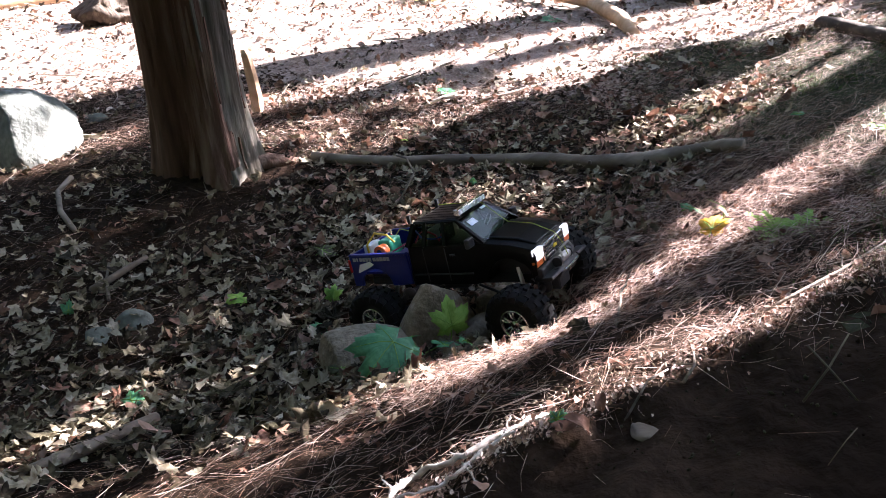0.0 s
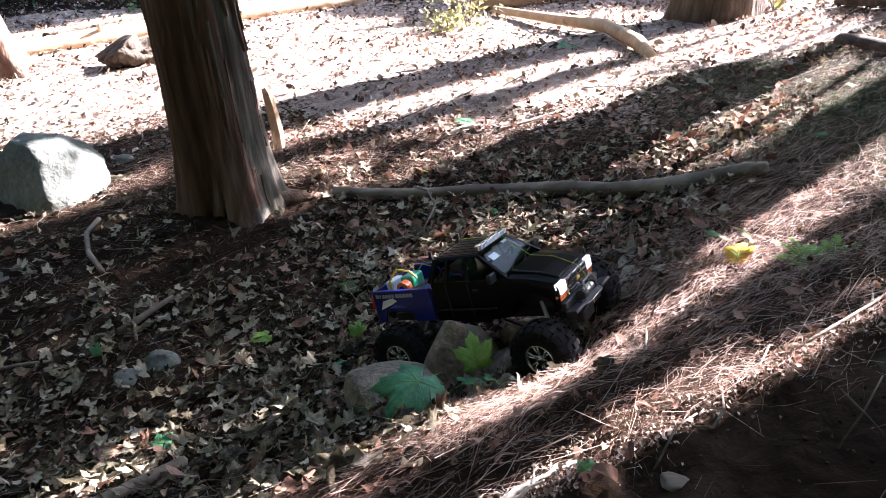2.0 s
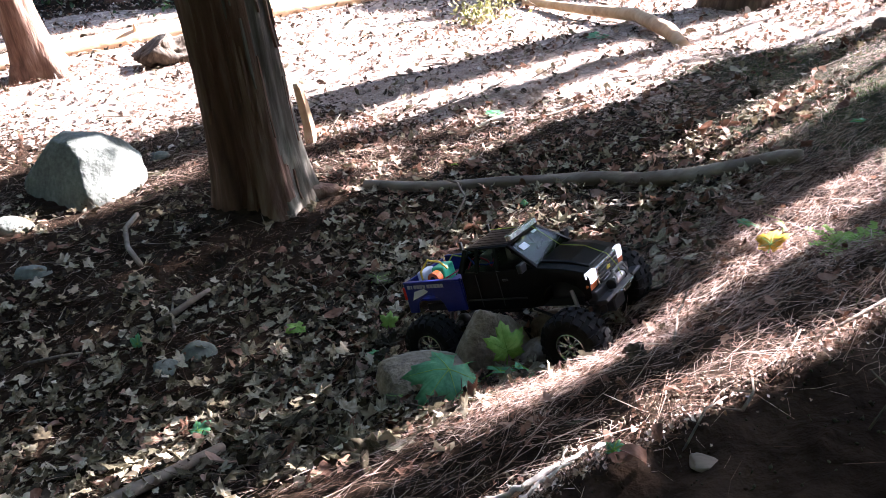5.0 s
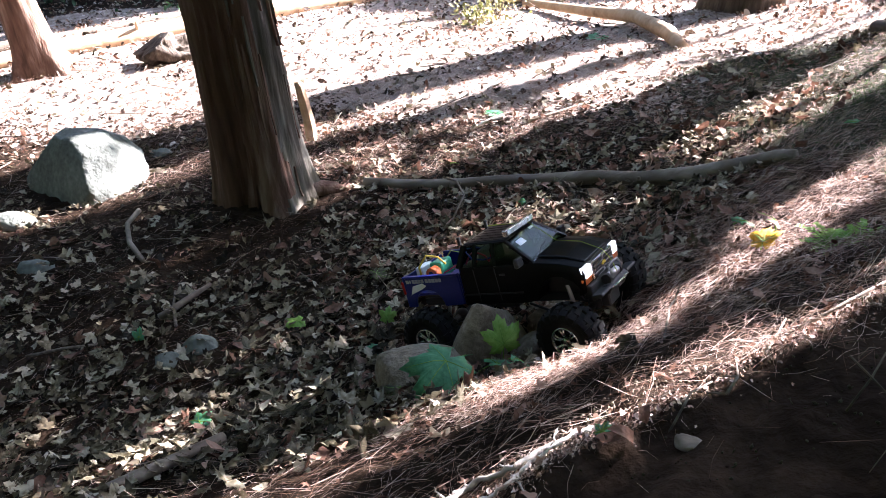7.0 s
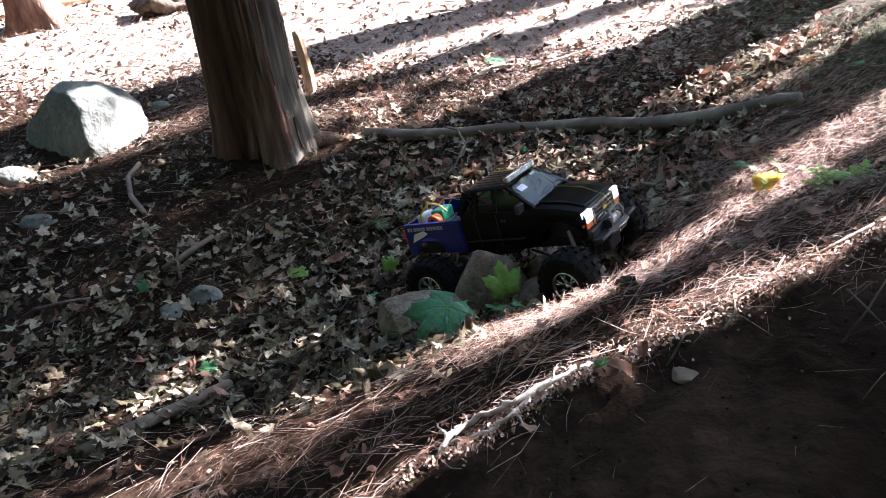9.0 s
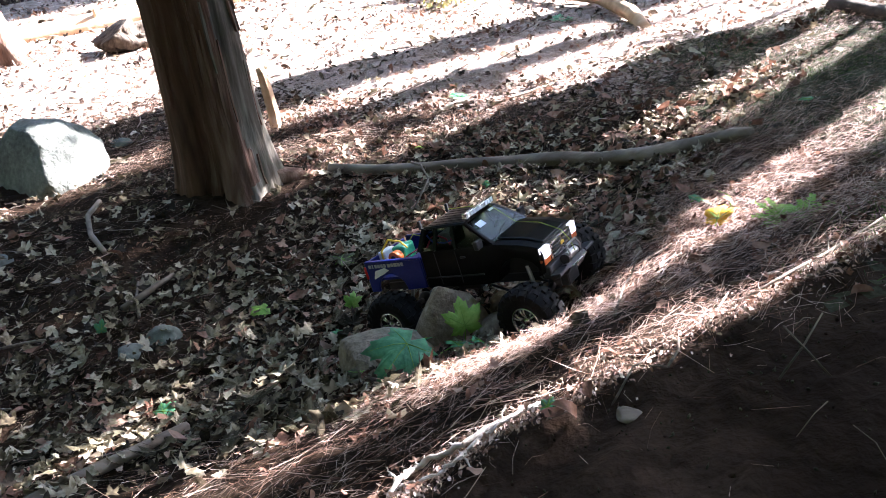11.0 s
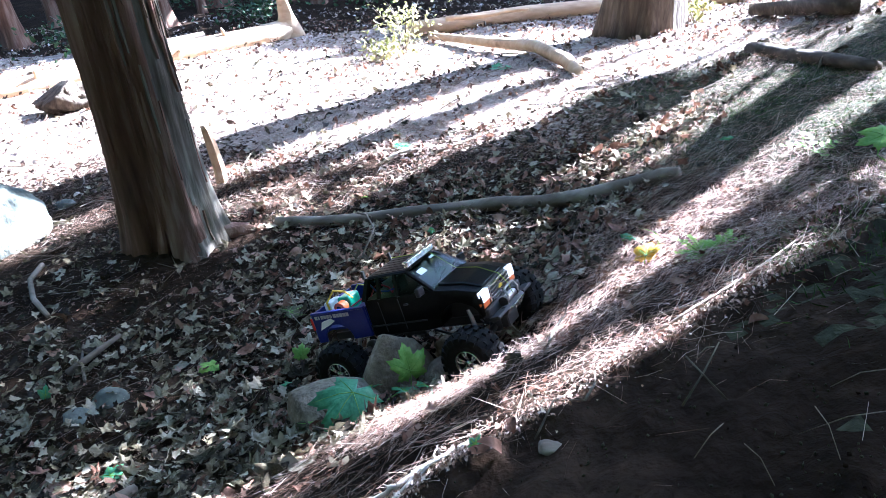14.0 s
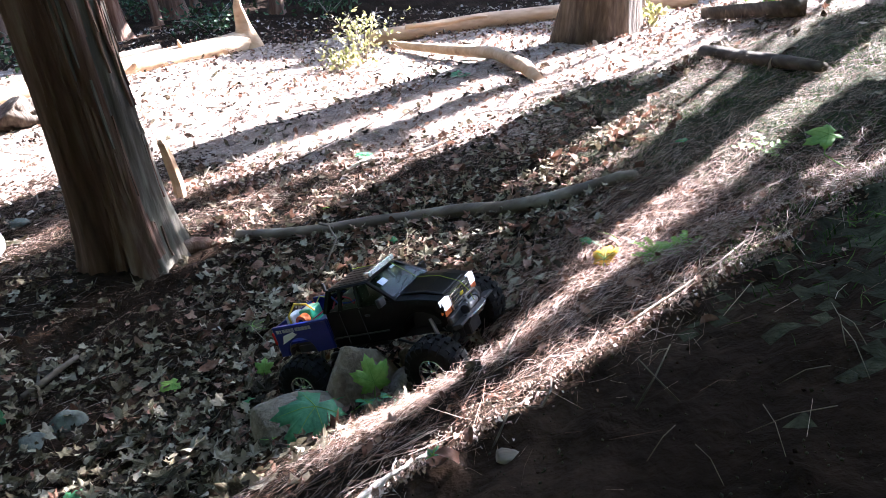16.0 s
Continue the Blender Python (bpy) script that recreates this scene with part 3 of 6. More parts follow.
def needle_chance(x, y):
    u = bank_u(x, y)
    c = smooth01(-0.407 * x + 0.914 * y + 0.03 * np.sin(31 * x) * np.sin(17 * x + 1), 0.285, 0.335) * (1 - smooth01(u, 0.42, 0.62))
    far = smooth01(y, 2.2, 2.6) * (1 - smooth01(y, 3.4, 4.6)) * 0.45 + 0.28 * smooth01(x, 0.7, 1.1)
    moss = np.exp(-((x - 1.55) ** 2 / 0.14 + (y - 2.95) ** 2 / 0.10)) + np.exp(-((x - 1.35) ** 2 / 0.12 + (y - 1.9) ** 2 / 0.09))
    far = far * (1 - 0.85 * np.clip(moss, 0, 1))
    return np.clip(c * (1 - 0.4 * np.clip(moss, 0, 1)) + far + 0.22 * smooth01(u, 0.1, 0.4), 0.02, 1) * clear(x, y)


def needles():
    rng = np.random.default_rng(12)
    x, y = draw(rng, 265000, (-1.7, 2.4, 0.25, 4.4), needle_chance)
    lengthy = rng.uniform(0, 1, len(x)) < 0.13
    aim = rng.normal(radians(38), np.where(lengthy, 0.4, 1.0), len(x))
    scatter_mesh("pine_needle_litter", NEEDLES, x, y, np.where(lengthy, rng.uniform(0.035, 0.08, len(x)), rng.uniform(0.014, 0.036, len(x))), 0.3, (0.0, 0.02), M_NEEDLE, rng, "reddish-brown fallen pine needles matted on the bank", "pine needles", aim)
    # needles on the sunlit floor
    x, y = draw(rng, 66000, (-3.2, 2.8, 2.2, 5.2), lambda a, b: smooth01(b, 2.2, 2.6) * (0.25 + 0.75 * smooth01(patchy(a, b, 2.2, 8.0), -0.3, 0.35)) * (1 - smooth01(b, 3.8, 5.2)) * clear(a, b))
    scatter_mesh("sunlit_needle_litter", NEEDLES[3:], x, y, rng.uniform(0.035, 0.085, len(x)), 0.4, (0.0, 0.016), M_PALENEEDLE, rng, "pinkish dry pine needles over the sunlit floor", "pine needles", rng.normal(radians(38), 0.8, len(x)))
    # thicker mats of needles further up the ridge
    x, y = draw(rng, 40000, (0.3, 2.0, 0.7, 2.1), lambda a, b: np.clip(needle_chance(a, b), 0, 1) * smooth01(b, 0.75, 1.0) * (1 - smooth01(b, 1.7, 2.1)) * (1 - 0.8 * smooth01(a, 0.95, 1.3)) * (1 - 0.75 * np.exp(-((a - 1.25) ** 2 / 0.05 + (b - 1.7) ** 2 / 0.04))))
    scatter_mesh("needle_mat", [(p * (1, 2.6, 2.6), q) for p, q in NEEDLES[3:]], x, y, rng.uniform(0.018, 0.05, len(x)), 0.3, (0.002, 0.02), M_NEEDLE, rng, "thick reddish mat of pine needles up the ridge", "pine needles", rng.normal(radians(38), 0.7, len(x)))
    # crumbled leaf bits lying among the needles
    x, y = draw(rng, 26000, (-0.9, 2.0, 0.35, 3.0), lambda a, b: np.clip(needle_chance(a, b), 0, 0.8) * (0.3 + 0.7 * smooth01(patchy(a, b, 7.0, 12.0), -0.25, 0.25)) * (1 - smooth01(a, 0.75, 1.05)))
    scatter_mesh("leaf_crumbs", DRY, x, y, 0.003 + 0.011 * rng.beta(1.2, 3, len(x)), 0.6, (0.004, 0.022), M_RUST, rng, "crumbled reddish leaf bits among the needles", "leaf litter")
    # crumbs heaped along the lip of the bank
    n = 5200
    x = rng.uniform(-0.05, 1.0, n)
    y = (0.318 + 0.407 * x + rng.normal(0.014, 0.014, n)) / 0.914
    scatter_mesh("lip_crumbs", DRY, x, y, 0.0012 + 0.0042 * rng.beta(1.1, 3.6, n), 0.9, (0.0, 0.010), M_NEEDLE, rng, "pinkish dry crumbs of needles and bark on the lip of the bank", "leaf litter")
    # raised tufts of needles along the crests
    tx, ty, tu = [], [], []
    for cx, cy, r, h, n in ((0.22, 0.74, 0.06, 0.025, 380), (0.30, 0.82, 0.05, 0.025, 300), (0.10, 0.64, 0.06, 0.025, 420), (0.36, 0.93, 0.05, 0.025, 260), (0.60, 1.13, 0.06, 0.03, 300), (0.32, 0.52, 0.06, 0.012, 360), (0.04, 0.62, 0.06, 0.025, 300), (0.52, 0.66, 0.07, 0.012, 300), (0.86, 1.35, 0.08, 0.02, 300)):
        px, py = rng.normal(cx, r, n), rng.normal(cy, r * 0.6, n)
        tx.append(px)
        ty.append(py)
        tu.append(rng.uniform(0, h, n) * np.exp(-((px - cx) ** 2 + (py - cy) ** 2) / (2 * r * r)))
    tx, ty, tu = np.concatenate(tx), np.concatenate(ty), np.concatenate(tu)
    scatter_mesh("needle_tufts", NEEDLES, tx, ty, rng.uniform(0.018, 0.045, len(tx)), 0.5, (0.0, 0.012), M_NEEDLE, rng, "raised tangled heaps of dry pine needles", "pine needles", rng.normal(radians(40), 0.9, len(tx)), tu)


def clods():
    """Crumbs of earth, moss tufts and bits."""
    rng = np.random.default_rng(13)
    pts = np.array([(1, 0, 0), (-1, 0, 0), (0, 1, 0), (0, -1, 0), (0, 0, 1), (0, 0, -1)], float) * (1, 0.8, 0.7)
    tri = np.array([(0, 2, 4), (2, 1, 4), (1, 3, 4), (3, 0, 4), (2, 0, 5), (1, 2, 5), (3, 1, 5), (0, 3, 5)])
    x, y = draw(rng, 9000, (-1.6, 2.0, 0.08, 2.8), lambda a, b: 0.4 + 0 * a)
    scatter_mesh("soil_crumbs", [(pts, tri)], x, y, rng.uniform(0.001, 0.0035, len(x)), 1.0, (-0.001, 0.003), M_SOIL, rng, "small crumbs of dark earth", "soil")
    x, y = draw(rng, 9000, (0.05, 1.5, 0.06, 1.0), lambda a, b: (1 - smooth01(-0.407 * a + 0.914 * b, 0.27, 0.34)) * (0.25 + 0.75 * smooth01(patchy(a, b, 9.0, 4.0), -0.2, 0.3)))
    scatter_mesh("bank_clods", [(pts, tri), (pts * (1.3, 0.7, 0.5), tri)], x, y, 0.001 + 0.0028 * rng.beta(1, 3, len(x)), 1.0, (-0.001, 0.0015), M_MOSSY, rng, "lumpy dark clods of earth on the shaded bank", "soil")
    # crumbled edge of the bank; the paler stone colour stands in for sunlit earth
    t = rng.uniform(0, 1, 700)
    cx, cy = np.interp(t, (0, 0.2, 0.4, 0.6, 0.8, 1), (0.05, 0.15, 0.27, 0.42, 0.62, 0.9)), np.interp(t, (0, 0.2, 0.4, 0.6, 0.8, 1), (0.43, 0.475, 0.51, 0.56, 0.70, 0.96))
    cx, cy = cx + rng.normal(0, 0.016, 700), cy + rng.normal(0, 0.014, 700)
    scatter_mesh("bank_edge_clods", [(pts, tri), (pts * (1.3, 0.7, 0.5), tri), (pts * (0.7, 1.2, 0.8) + rng.uniform(-0.3, 0.3, pts.shape), tri)], cx, cy, 0.001 + 0.005 * rng.beta(1.0, 4, 700), 1.0, (-0.001, 0.007), M_STONE, rng, "crumbled clods along the edge of the bank, coloured pale for the sun on them", "soil")
    blade = np.array([(0, -0.06, 0), (0, 0.06, 0), (0.25, 0.04, 0.6), (0.25, -0.04, 0.6), (0.6, 0, 1.0)], float)
    btri = np.array([(0, 1, 2), (0, 2, 3), (3, 2, 4)])
    # moss on the shaded bank and round the far right
    def moss_chance(a, b):
        m = np.exp(-((a - 1.55) ** 2 / 0.14 + (b - 2.95) ** 2 / 0.10)) + np.exp(-((a - 1.35) ** 2 / 0.12 + (b - 1.9) ** 2 / 0.09)) + 0.6 * np.exp(-((a - 1.9) ** 2 / 0.2 + (b - 2.3) ** 2 / 0.1))
        m = m + 0.8 * smooth01(a, 0.40, 0.62) * (1 - smooth01(bank_u(a, b), 0.0, 0.10))
        return np.clip(m, 0, 1) * np.clip(0.5 + 1.2 * patchy(a, b, 6.0, 3.0), 0.05, 1)
    x, y = draw(rng, 110000, (0.3, 2.6, 0.15, 3.6), moss_chance)
    scatter_mesh("moss", [(blade, btri)], x, y, rng.uniform(0.007, 0.018, len(x)), 0.6, (-0.001, 0.003), M_MOSS, rng, "low green moss growing on the shaded bank", "moss")



def single_leaves():
    """Leaves near the camera, each on its own."""
    rng = np.random.default_rng(15)
    meshes = []
    for pts, tri in DRY[:6]:
        me = bpy.data.meshes.new("leaf")
        me.from_pydata(pts.tolist(), [], tri.tolist())
        me.materials.append(M_LEAFONE)
        meshes.append(me)
    x, y = draw(rng, 520, (-0.95, 0.5, 0.62, 1.75), leaf_chance)
    for k in range(min(260, len(x))):
        kind = int(rng.integers(0, 6))
        ob = new("leaf", meshes[kind])
        ob.parent = GROUND
        n = Vector(slope_normal(x[k:k + 1], y[k:k + 1])[0])
        s = rng.uniform(0.024, 0.042)
        turn = Vector((0, 0, 1)).rotation_difference(n).to_matrix().to_4x4()
        ob.matrix_world = Matrix.Translation(on(x[k], y[k], rng.uniform(0.012, 0.026))) @ turn @ pose(0, 0, 0, rng.normal(0, 13), rng.normal(0, 13), rng.uniform(0, 360)) @ Matrix.Scale(s, 4)


def outer_litter():
    """Leaves and needles thinning out over the rest of the floor."""
    rng = np.random.default_rng(17)
    def chance(a, b):
        inner = (1 - smooth01(np.maximum(np.abs(a) - 1.5, np.maximum(0.5 - b, b - 2.8)), 0.0, 0.4))
        return (1 - inner) * (1 - smooth01(np.hypot(a, b - 1.5), 4.0, 9.0)) * (1 - smooth01(a, -1.0, -0.6) * (1 - smooth01(a, 1.8, 2.4)) * (1 - smooth01(np.abs(b - 0.2), 0.7, 1.2)))
    x, y = draw(rng, 13000, (-8.0, 8.0, -7.0, 8.0), chance)
    scatter_mesh("outer_leaf_litter", DRY, x, y, rng.uniform(0.014, 0.032, len(x)), 0.4, (0.001, 0.02), M_LEAF, rng, "brown dead leaves thinning out over the wood floor", "leaf litter")


litter()
outer_litter()
single_leaves()
needles()
clods()


# ---------------- logs, snags and far trees ----------------
def straight(a, b, n, r, bend=0.02, seed=1, up=0.0):
    return along(on(*a, up), on(*b, up), n, bend, seed)


fallen = log("pale_fallen_trunk", straight((-3.2, 4.69), (-0.51, 6.58), 14, 0.09, 0.03, 2, 0.05), [0.055 + 0.0032 * k for k in range(14)] + [0.11], M_PALE, "long pale barkless fallen trunk in the sun", 18, "log", 0.05, 2)
for i, (t, dx, dy, dz, r) in enumerate(((0.52, -0.05, -0.07, 0.11, 0.020), (0.68, 0.06, -0.08, 0.05, 0.018), (0.83, -0.03, -0.06, 0.12, 0.016), (0.36, 0.03, -0.05, 0.10, 0.014))):
    p = on(-3.2, 4.69, 0.05).lerp(on(-0.51, 6.58, 0.05), t)
    bm = bmesh.new()
    tube(bm, [p, p + Vector((dx, dy, dz)), p + Vector((dx * 1.25, dy * 1.25, dz * 1.3))], [r * 1.6, r, r * 0.4], 8, wob=0.3, seed=70 + i)
    part("branch_stub", bm, M_PALE, fallen, smooth=True)
log("grey_fallen_trunk", straight((-3.6, 5.16), (-1.27, 6.77), 10, 0.08, 0.03, 3, 0.03), [0.052] * 11, M_LOG, "grey weathered fallen trunk in the shade", 14, "log", 0.05, 3)


def snag():
    bm = bmesh.new()
    base = on(-0.49, 6.60, 0)
    tube(bm, [base + Vector((0.02, 0, -0.03)), base + Vector((0, 0, 0.08)), base + Vector((-0.01, 0, 0.2)), base + Vector((-0.03, 0, 0.36)), base + Vector((-0.02, 0, 0.5))], [0.14, 0.11, 0.065, 0.04, 0.008], 12, wob=0.35, seed=5)
    return tagged(ob_from("broken_snag", bm, M_PALE), "splintered pale upright stub at the end of a fallen trunk", "stump")


snag()
log("curved_branch", [on(0.68, 5.62, 0.05), on(1.01, 4.9, 0.06), on(1.22, 4.42, 0.07), on(1.30, 4.0, 0.05), on(1.28, 3.68, 0.0)], [0.026, 0.034, 0.04, 0.042, 0.036], M_PALE, "thick curved barkless branch lying on needles", 12, "branch", 0.12, 6)
log("long_fallen_trunk", [on(0.55, 6.0, 0.06), on(0.85, 6.1, 0.06), on(1.6, 6.32, 0.06), on(2.37, 6.45, 0.06), on(2.9, 6.3, 0.06), on(3.5, 6.05, 0.06)], [0.07] * 6, M_PALE, "long tan fallen trunk behind the big tree", 14, "log", 0.05, 7)
log("slim_branch", straight((0.85, 5.9), (1.55, 5.95), 6, 0.02, 0.03, 8, 0.14), [0.022, 0.022, 0.02, 0.018, 0.016, 0.014, 0.012], M_PALE, "slim pale branch lying over a trunk", 8, "branch", 0.1, 8)
log("short_branch", straight((1.43, 4.08), (1.95, 4.42), 6, 0.02, 0.02, 9, 0.012), [0.014, 0.016, 0.016, 0.015, 0.013, 0.012, 0.009], M_LOG, "short grey branch lying beside the big tree", 8, "branch", 0.1, 9)
log("mossy_log", straight((1.87, 3.02), (1.60, 1.87), 8, 0.04, 0.006, 10, 0.02), [0.034, 0.034, 0.033, 0.031, 0.03, 0.028, 0.025, 0.021, 0.016], M_DARKLOG, "dark log half sunk in the bank with a pale broken end", 12, "log", 0.03, 10)
log("square_timber", straight((2.74, 4.55), (2.17, 2.83), 6, 0.05, 0.0, 11, 0.05), [0.052] * 7, M_DARKLOG, "heavy dark timber with a sunlit top edge", 4, "timber", 0.02, 11)


def stake():
    """Split upright stub behind the cedar."""
    bm = bmesh.new()
    b = on(-0.545, 2.80, -0.03)
    tube(bm, [b, b + Vector((0.0, 0, 0.10)), b + Vector((-0.012, 0.0, 0.20)), b + Vector((-0.024, 0.0, 0.275)), b + Vector((-0.030, 0, 0.292))], [0.030, 0.024, 0.022, 0.021, 0.012], 7, wob=0.25, seed=12)
    return tagged(ob_from("wooden_stub", bm, M_PALE, smooth=False), "short split upright wooden stub behind the cedar", "stump")


stake()
lump("stump_chunk", on(-1.74, 4.60, 0.05), (0.22, 0.15, 0.17), M_OAK, "broken dark wood chunk lying in the sun", 21, 0.8, 20, 7, 4, "stump")


def bark_tree(name, x, y, r, h, material, label, lean=(0, 0), flare=0.5, seg=28, seed=0):
    """A straight trunk with root flare, limbs high up and a broken crown."""
    base = on(x, y, -0.06)
    tree = empty(name, Matrix.Translation(base), label=label, category="tree")
    bm = bmesh.new()
    rows, rings = 26, []
    for j in range(rows):
        z = h * (j / (rows - 1)) ** 1.8
        ring = []
        for k in range(seg):
            a = 2 * math.pi * k / seg
            rr = r * (1 - 0.06 * z / max(1, h / 6)) * (1 + flare * math.exp(-z / (1.1 * r)) * (0.5 + max(0, math.cos(4 * a + seed)) ** 2))
            rr *= 1 - 0.07 * abs(noise.noise((11 * math.cos(a) + seed, 11 * math.sin(a), z * 1.2 + seed)))
            rr *= 1 + 0.07 * noise.noise((4 * math.cos(a) + seed, 4 * math.sin(a), z * 2)) + 0.035 * noise.noise((12 * math.cos(a), 12 * math.sin(a) + seed, z * 3))
            ring.append(bm.verts.new((lean[0] * z + rr * math.cos(a), lean[1] * z + rr * math.sin(a), z)))
        rings.append(ring)
    for a, b in zip(rings, rings[1:]):
        for k in range(seg):
            bm.faces.new((a[k], a[(k + 1) % seg], b[(k + 1) % seg], b[k]))
    part("trunk", bm, material, tree, smooth=True)
    return tree


def crown(tree, low, high, reach, count, size, seed, material=None, local=(0, 0), limbs=7, cone=0.45):
    """Limbs and a ragged mass of leaf sprays under a tree."""
    rng = np.random.default_rng(seed)
    for k in range(limbs):
        z = low + (high - low) * k / limbs
        a = rng.uniform(0, 6.28)
        ln = reach * rng.uniform(0.6, 1.0)
        bm = bmesh.new()
        tube(bm, [(local[0], local[1], z), (local[0] + 0.5 * ln * math.cos(a), local[1] + 0.5 * ln * math.sin(a), z + 0.1 * ln), (local[0] + ln * math.cos(a), local[1] + ln * math.sin(a), z - 0.05 * ln)], [0.03, 0.02, 0.006], 5)
        part("limb", bm, M_BARK, tree)
    spray = SPRAY
    n = count
    z = low + (high - low) * (rng.beta(1.3, 1.3, n) if cone else rng.uniform(0, 1, n))
    rad = reach * np.sqrt(rng.uniform(0.02, 1, n)) * (1.0 - cone * (z - low) / (high - low))
    a = rng.uniform(0, 6.28, n)
    c = np.stack([local[0] + rad * np.cos(a), local[1] + rad * np.sin(a), z], -1)
    r = turns(rng.uniform(0, 6.28, n), rng.normal(0, 0.9, n), rng.normal(0, 0.9, n))
    p = np.einsum("nij,mj->nmi", r, spray[0]) * rng.uniform(0.5, 1.2, n)[:, None, None] * size + c[:, None]
    f = (spray[1][None] + (np.arange(n) * len(spray[0]))[:, None, None]).reshape(-1, 3)
    me = bpy.data.meshes.new("crown")
    me.from_pydata(p.reshape(-1, 3).tolist(), [], f.tolist())
    me.materials.append(material or M_CONIFER)
    ob = new("crown", me)
    ob.parent = tree
    return ob


big = bark_tree("oak_tree", 2.13, 4.93, 0.245, 9, M_OAK, "stout straight tree with ridged grey-brown bark", (0.0, 0.0), 0.35, 64, 1)
edge = bark_tree("leaning_tree", -2.53, 4.52, 0.12, 8, M_BARK, "leaning reddish-brown cedar lit from the side by the sun", (-0.10, 0.03), 1.3, 40, 2)
for i, (x, y, r, lx) in enumerate(((-1.77, 7.65, 0.09, -0.10), (-1.5, 8.2, 0.05, -0.05), (-1.38, 8.6, 0.13, -0.03), (-1.2, 9.0, 0.06, 0.02), (-0.26, 8.35, 0.08, 0.02), (-3.0, 7.1, 0.09, -0.10), (-3.2, 7.4, 0.08, -0.08), (-2.95, 8.0, 0.07, -0.08), (-4.6, 7.6, 0.12, 0), (-4.2, 9.5, 0.12, 0), (-2.2, 10.2, 0.12, 0), (0.6, 10.0, 0.12, 0), (2.2, 9.4, 0.14, 0))):
    t = bark_tree("forest_tree", x, y, r, 8, M_BARK, "slender dark forest tree standing in the shade", (lx, 0), 0.8, 18, i)
    t["group"] = "trees of the shaded wood"

# unseen trunks and leaf masses added towards the sun to shade the floor in strips
def shade_at(a, q):
    s, c = math.sin(radians(SUN_AZ)), math.cos(radians(SUN_AZ))
    return a * c - q * s, a * s + q * c


def ray_height(q, a, at, base):
    """Height over a tree's foot of the sun ray that lands on the floor at a place down the strip."""
    x, y = shade_at(at, q)
    return gz(x, y) + (a - at) * math.tan(radians(SUN_EL)) - base.z


def foliage(tree, base, q0, q1, a, lit_from, count, seed, span=2.8):
    """A narrow hanging mass of leaves, added unseen, that shades its strip up to a place."""
    q = (q0 + q1) / 2
    x, y = shade_at(a, q)
    low = ray_height(q, a, lit_from, base)
    crown(tree, low, low + span, (q1 - q0) / 2, int(count * 1.4), min(0.055, 0.3 * (q1 - q0)), seed, None, (x - base.x, y - base.y), 1, 0)


def clumps(tree, base, q0, q1, a, a_from, a_to, count, seed):
    """Loose tufts of leaves, added unseen, that break the sun into flecks along part of a strip."""
    rng = np.random.default_rng(seed)
    spray = SPRAY
    each = 22
    q, land = rng.uniform(q0, q1, count), rng.uniform(a_to, a_from, count)
    spots = []
    for u, v in zip(q, land):
        x, y = shade_at(a, u)
        spots.append((x - base.x, y - base.y, ray_height(u, a, v, base)))
    c = np.repeat(np.array(spots), each, 0) + rng.normal(0, 1, (count * each, 3)) * (0.028, 0.028, 0.020)
    n = len(c)
    r = turns(rng.uniform(0, 6.28, n), rng.normal(0, 0.8, n), rng.normal(0, 0.8, n))
    p = np.einsum("nij,mj->nmi", r, spray[0]) * rng.uniform(0.016, 0.034, n)[:, None, None] + c[:, None]
    f = (spray[1][None] + (np.arange(n) * len(spray[0]))[:, None, None]).reshape(-1, 3)
    me = bpy.data.meshes.new("leaf_tufts")
    me.from_pydata(p.reshape(-1, 3).tolist(), [], f.tolist())
    me.materials.append(M_CONIFER)
    ob = new("leaf_tufts", me)
    ob.parent = tree


# strip edges, distance, where the strip is sunny again (0: never)
SHADE = ((-0.95, -0.44, 4.2, 0), (-0.42, 0.0, 3.6, 0), (-0.06, 0.243, 3.0, 0), (0.745, 0.985, 3.8, 0), (1.175, 1.235, 4.7, 0),
         (1.47, 1.75, 5.2, 2.9), (1.73, 2.0, 5.6, 2.9), (2.42, 2.58, 6.6, 3.1))
# leaf masses added to a strip's tree to shade a neighbouring strip
SIDE_SHADE = {2: ((0.345, 0.455, 1.35),)}
# for a strip's tree: edges of the flecked ground, from where to where, and how many tufts
FLECKS = {2: ((0.25, 0.33, 1.2, 0.65, 3), (0.22, 0.26, 0.48, -0.5, 14), (0.44, 0.54, 1.45, 0.75, 18), (0.275, 0.35, 1.4, 0.68, 12), (0.44, 0.68, 0.3, -0.5, 6), (0.27, 0.47, 2.8, 1.53, 34), (0.44, 0.56, 2.8, 1.45, 36), (0.665, 0.745, 0.62, -1.2, 44), (0.72, 0.76, 1.0, 0.62, 14)),
          4: ((0.975, 1.035, 3.2, 1.2, 34), (0.98, 1.16, 1.75, 0.55, 34), (0.98, 1.16, 0.55, 0.3, 14), (0.98, 1.16, 0.3, 0.02, 4), (0.98, 1.16, 0.0, -1.2, 36), (1.23, 1.48, 1.65, 1.35, 14), (1.23, 1.48, 1.35, 0.8, 5), (1.23, 1.48, 0.75, -1.6, 90)), 6: ((2.0, 2.42, 2.05, 0.8, 15), (2.0, 2.42, 3.0, 2.05, 3), (1.98, 2.5, 0.75, -1.6, 190)), 7: ((2.58, 2.85, 1.6, 0.0, 6),)}
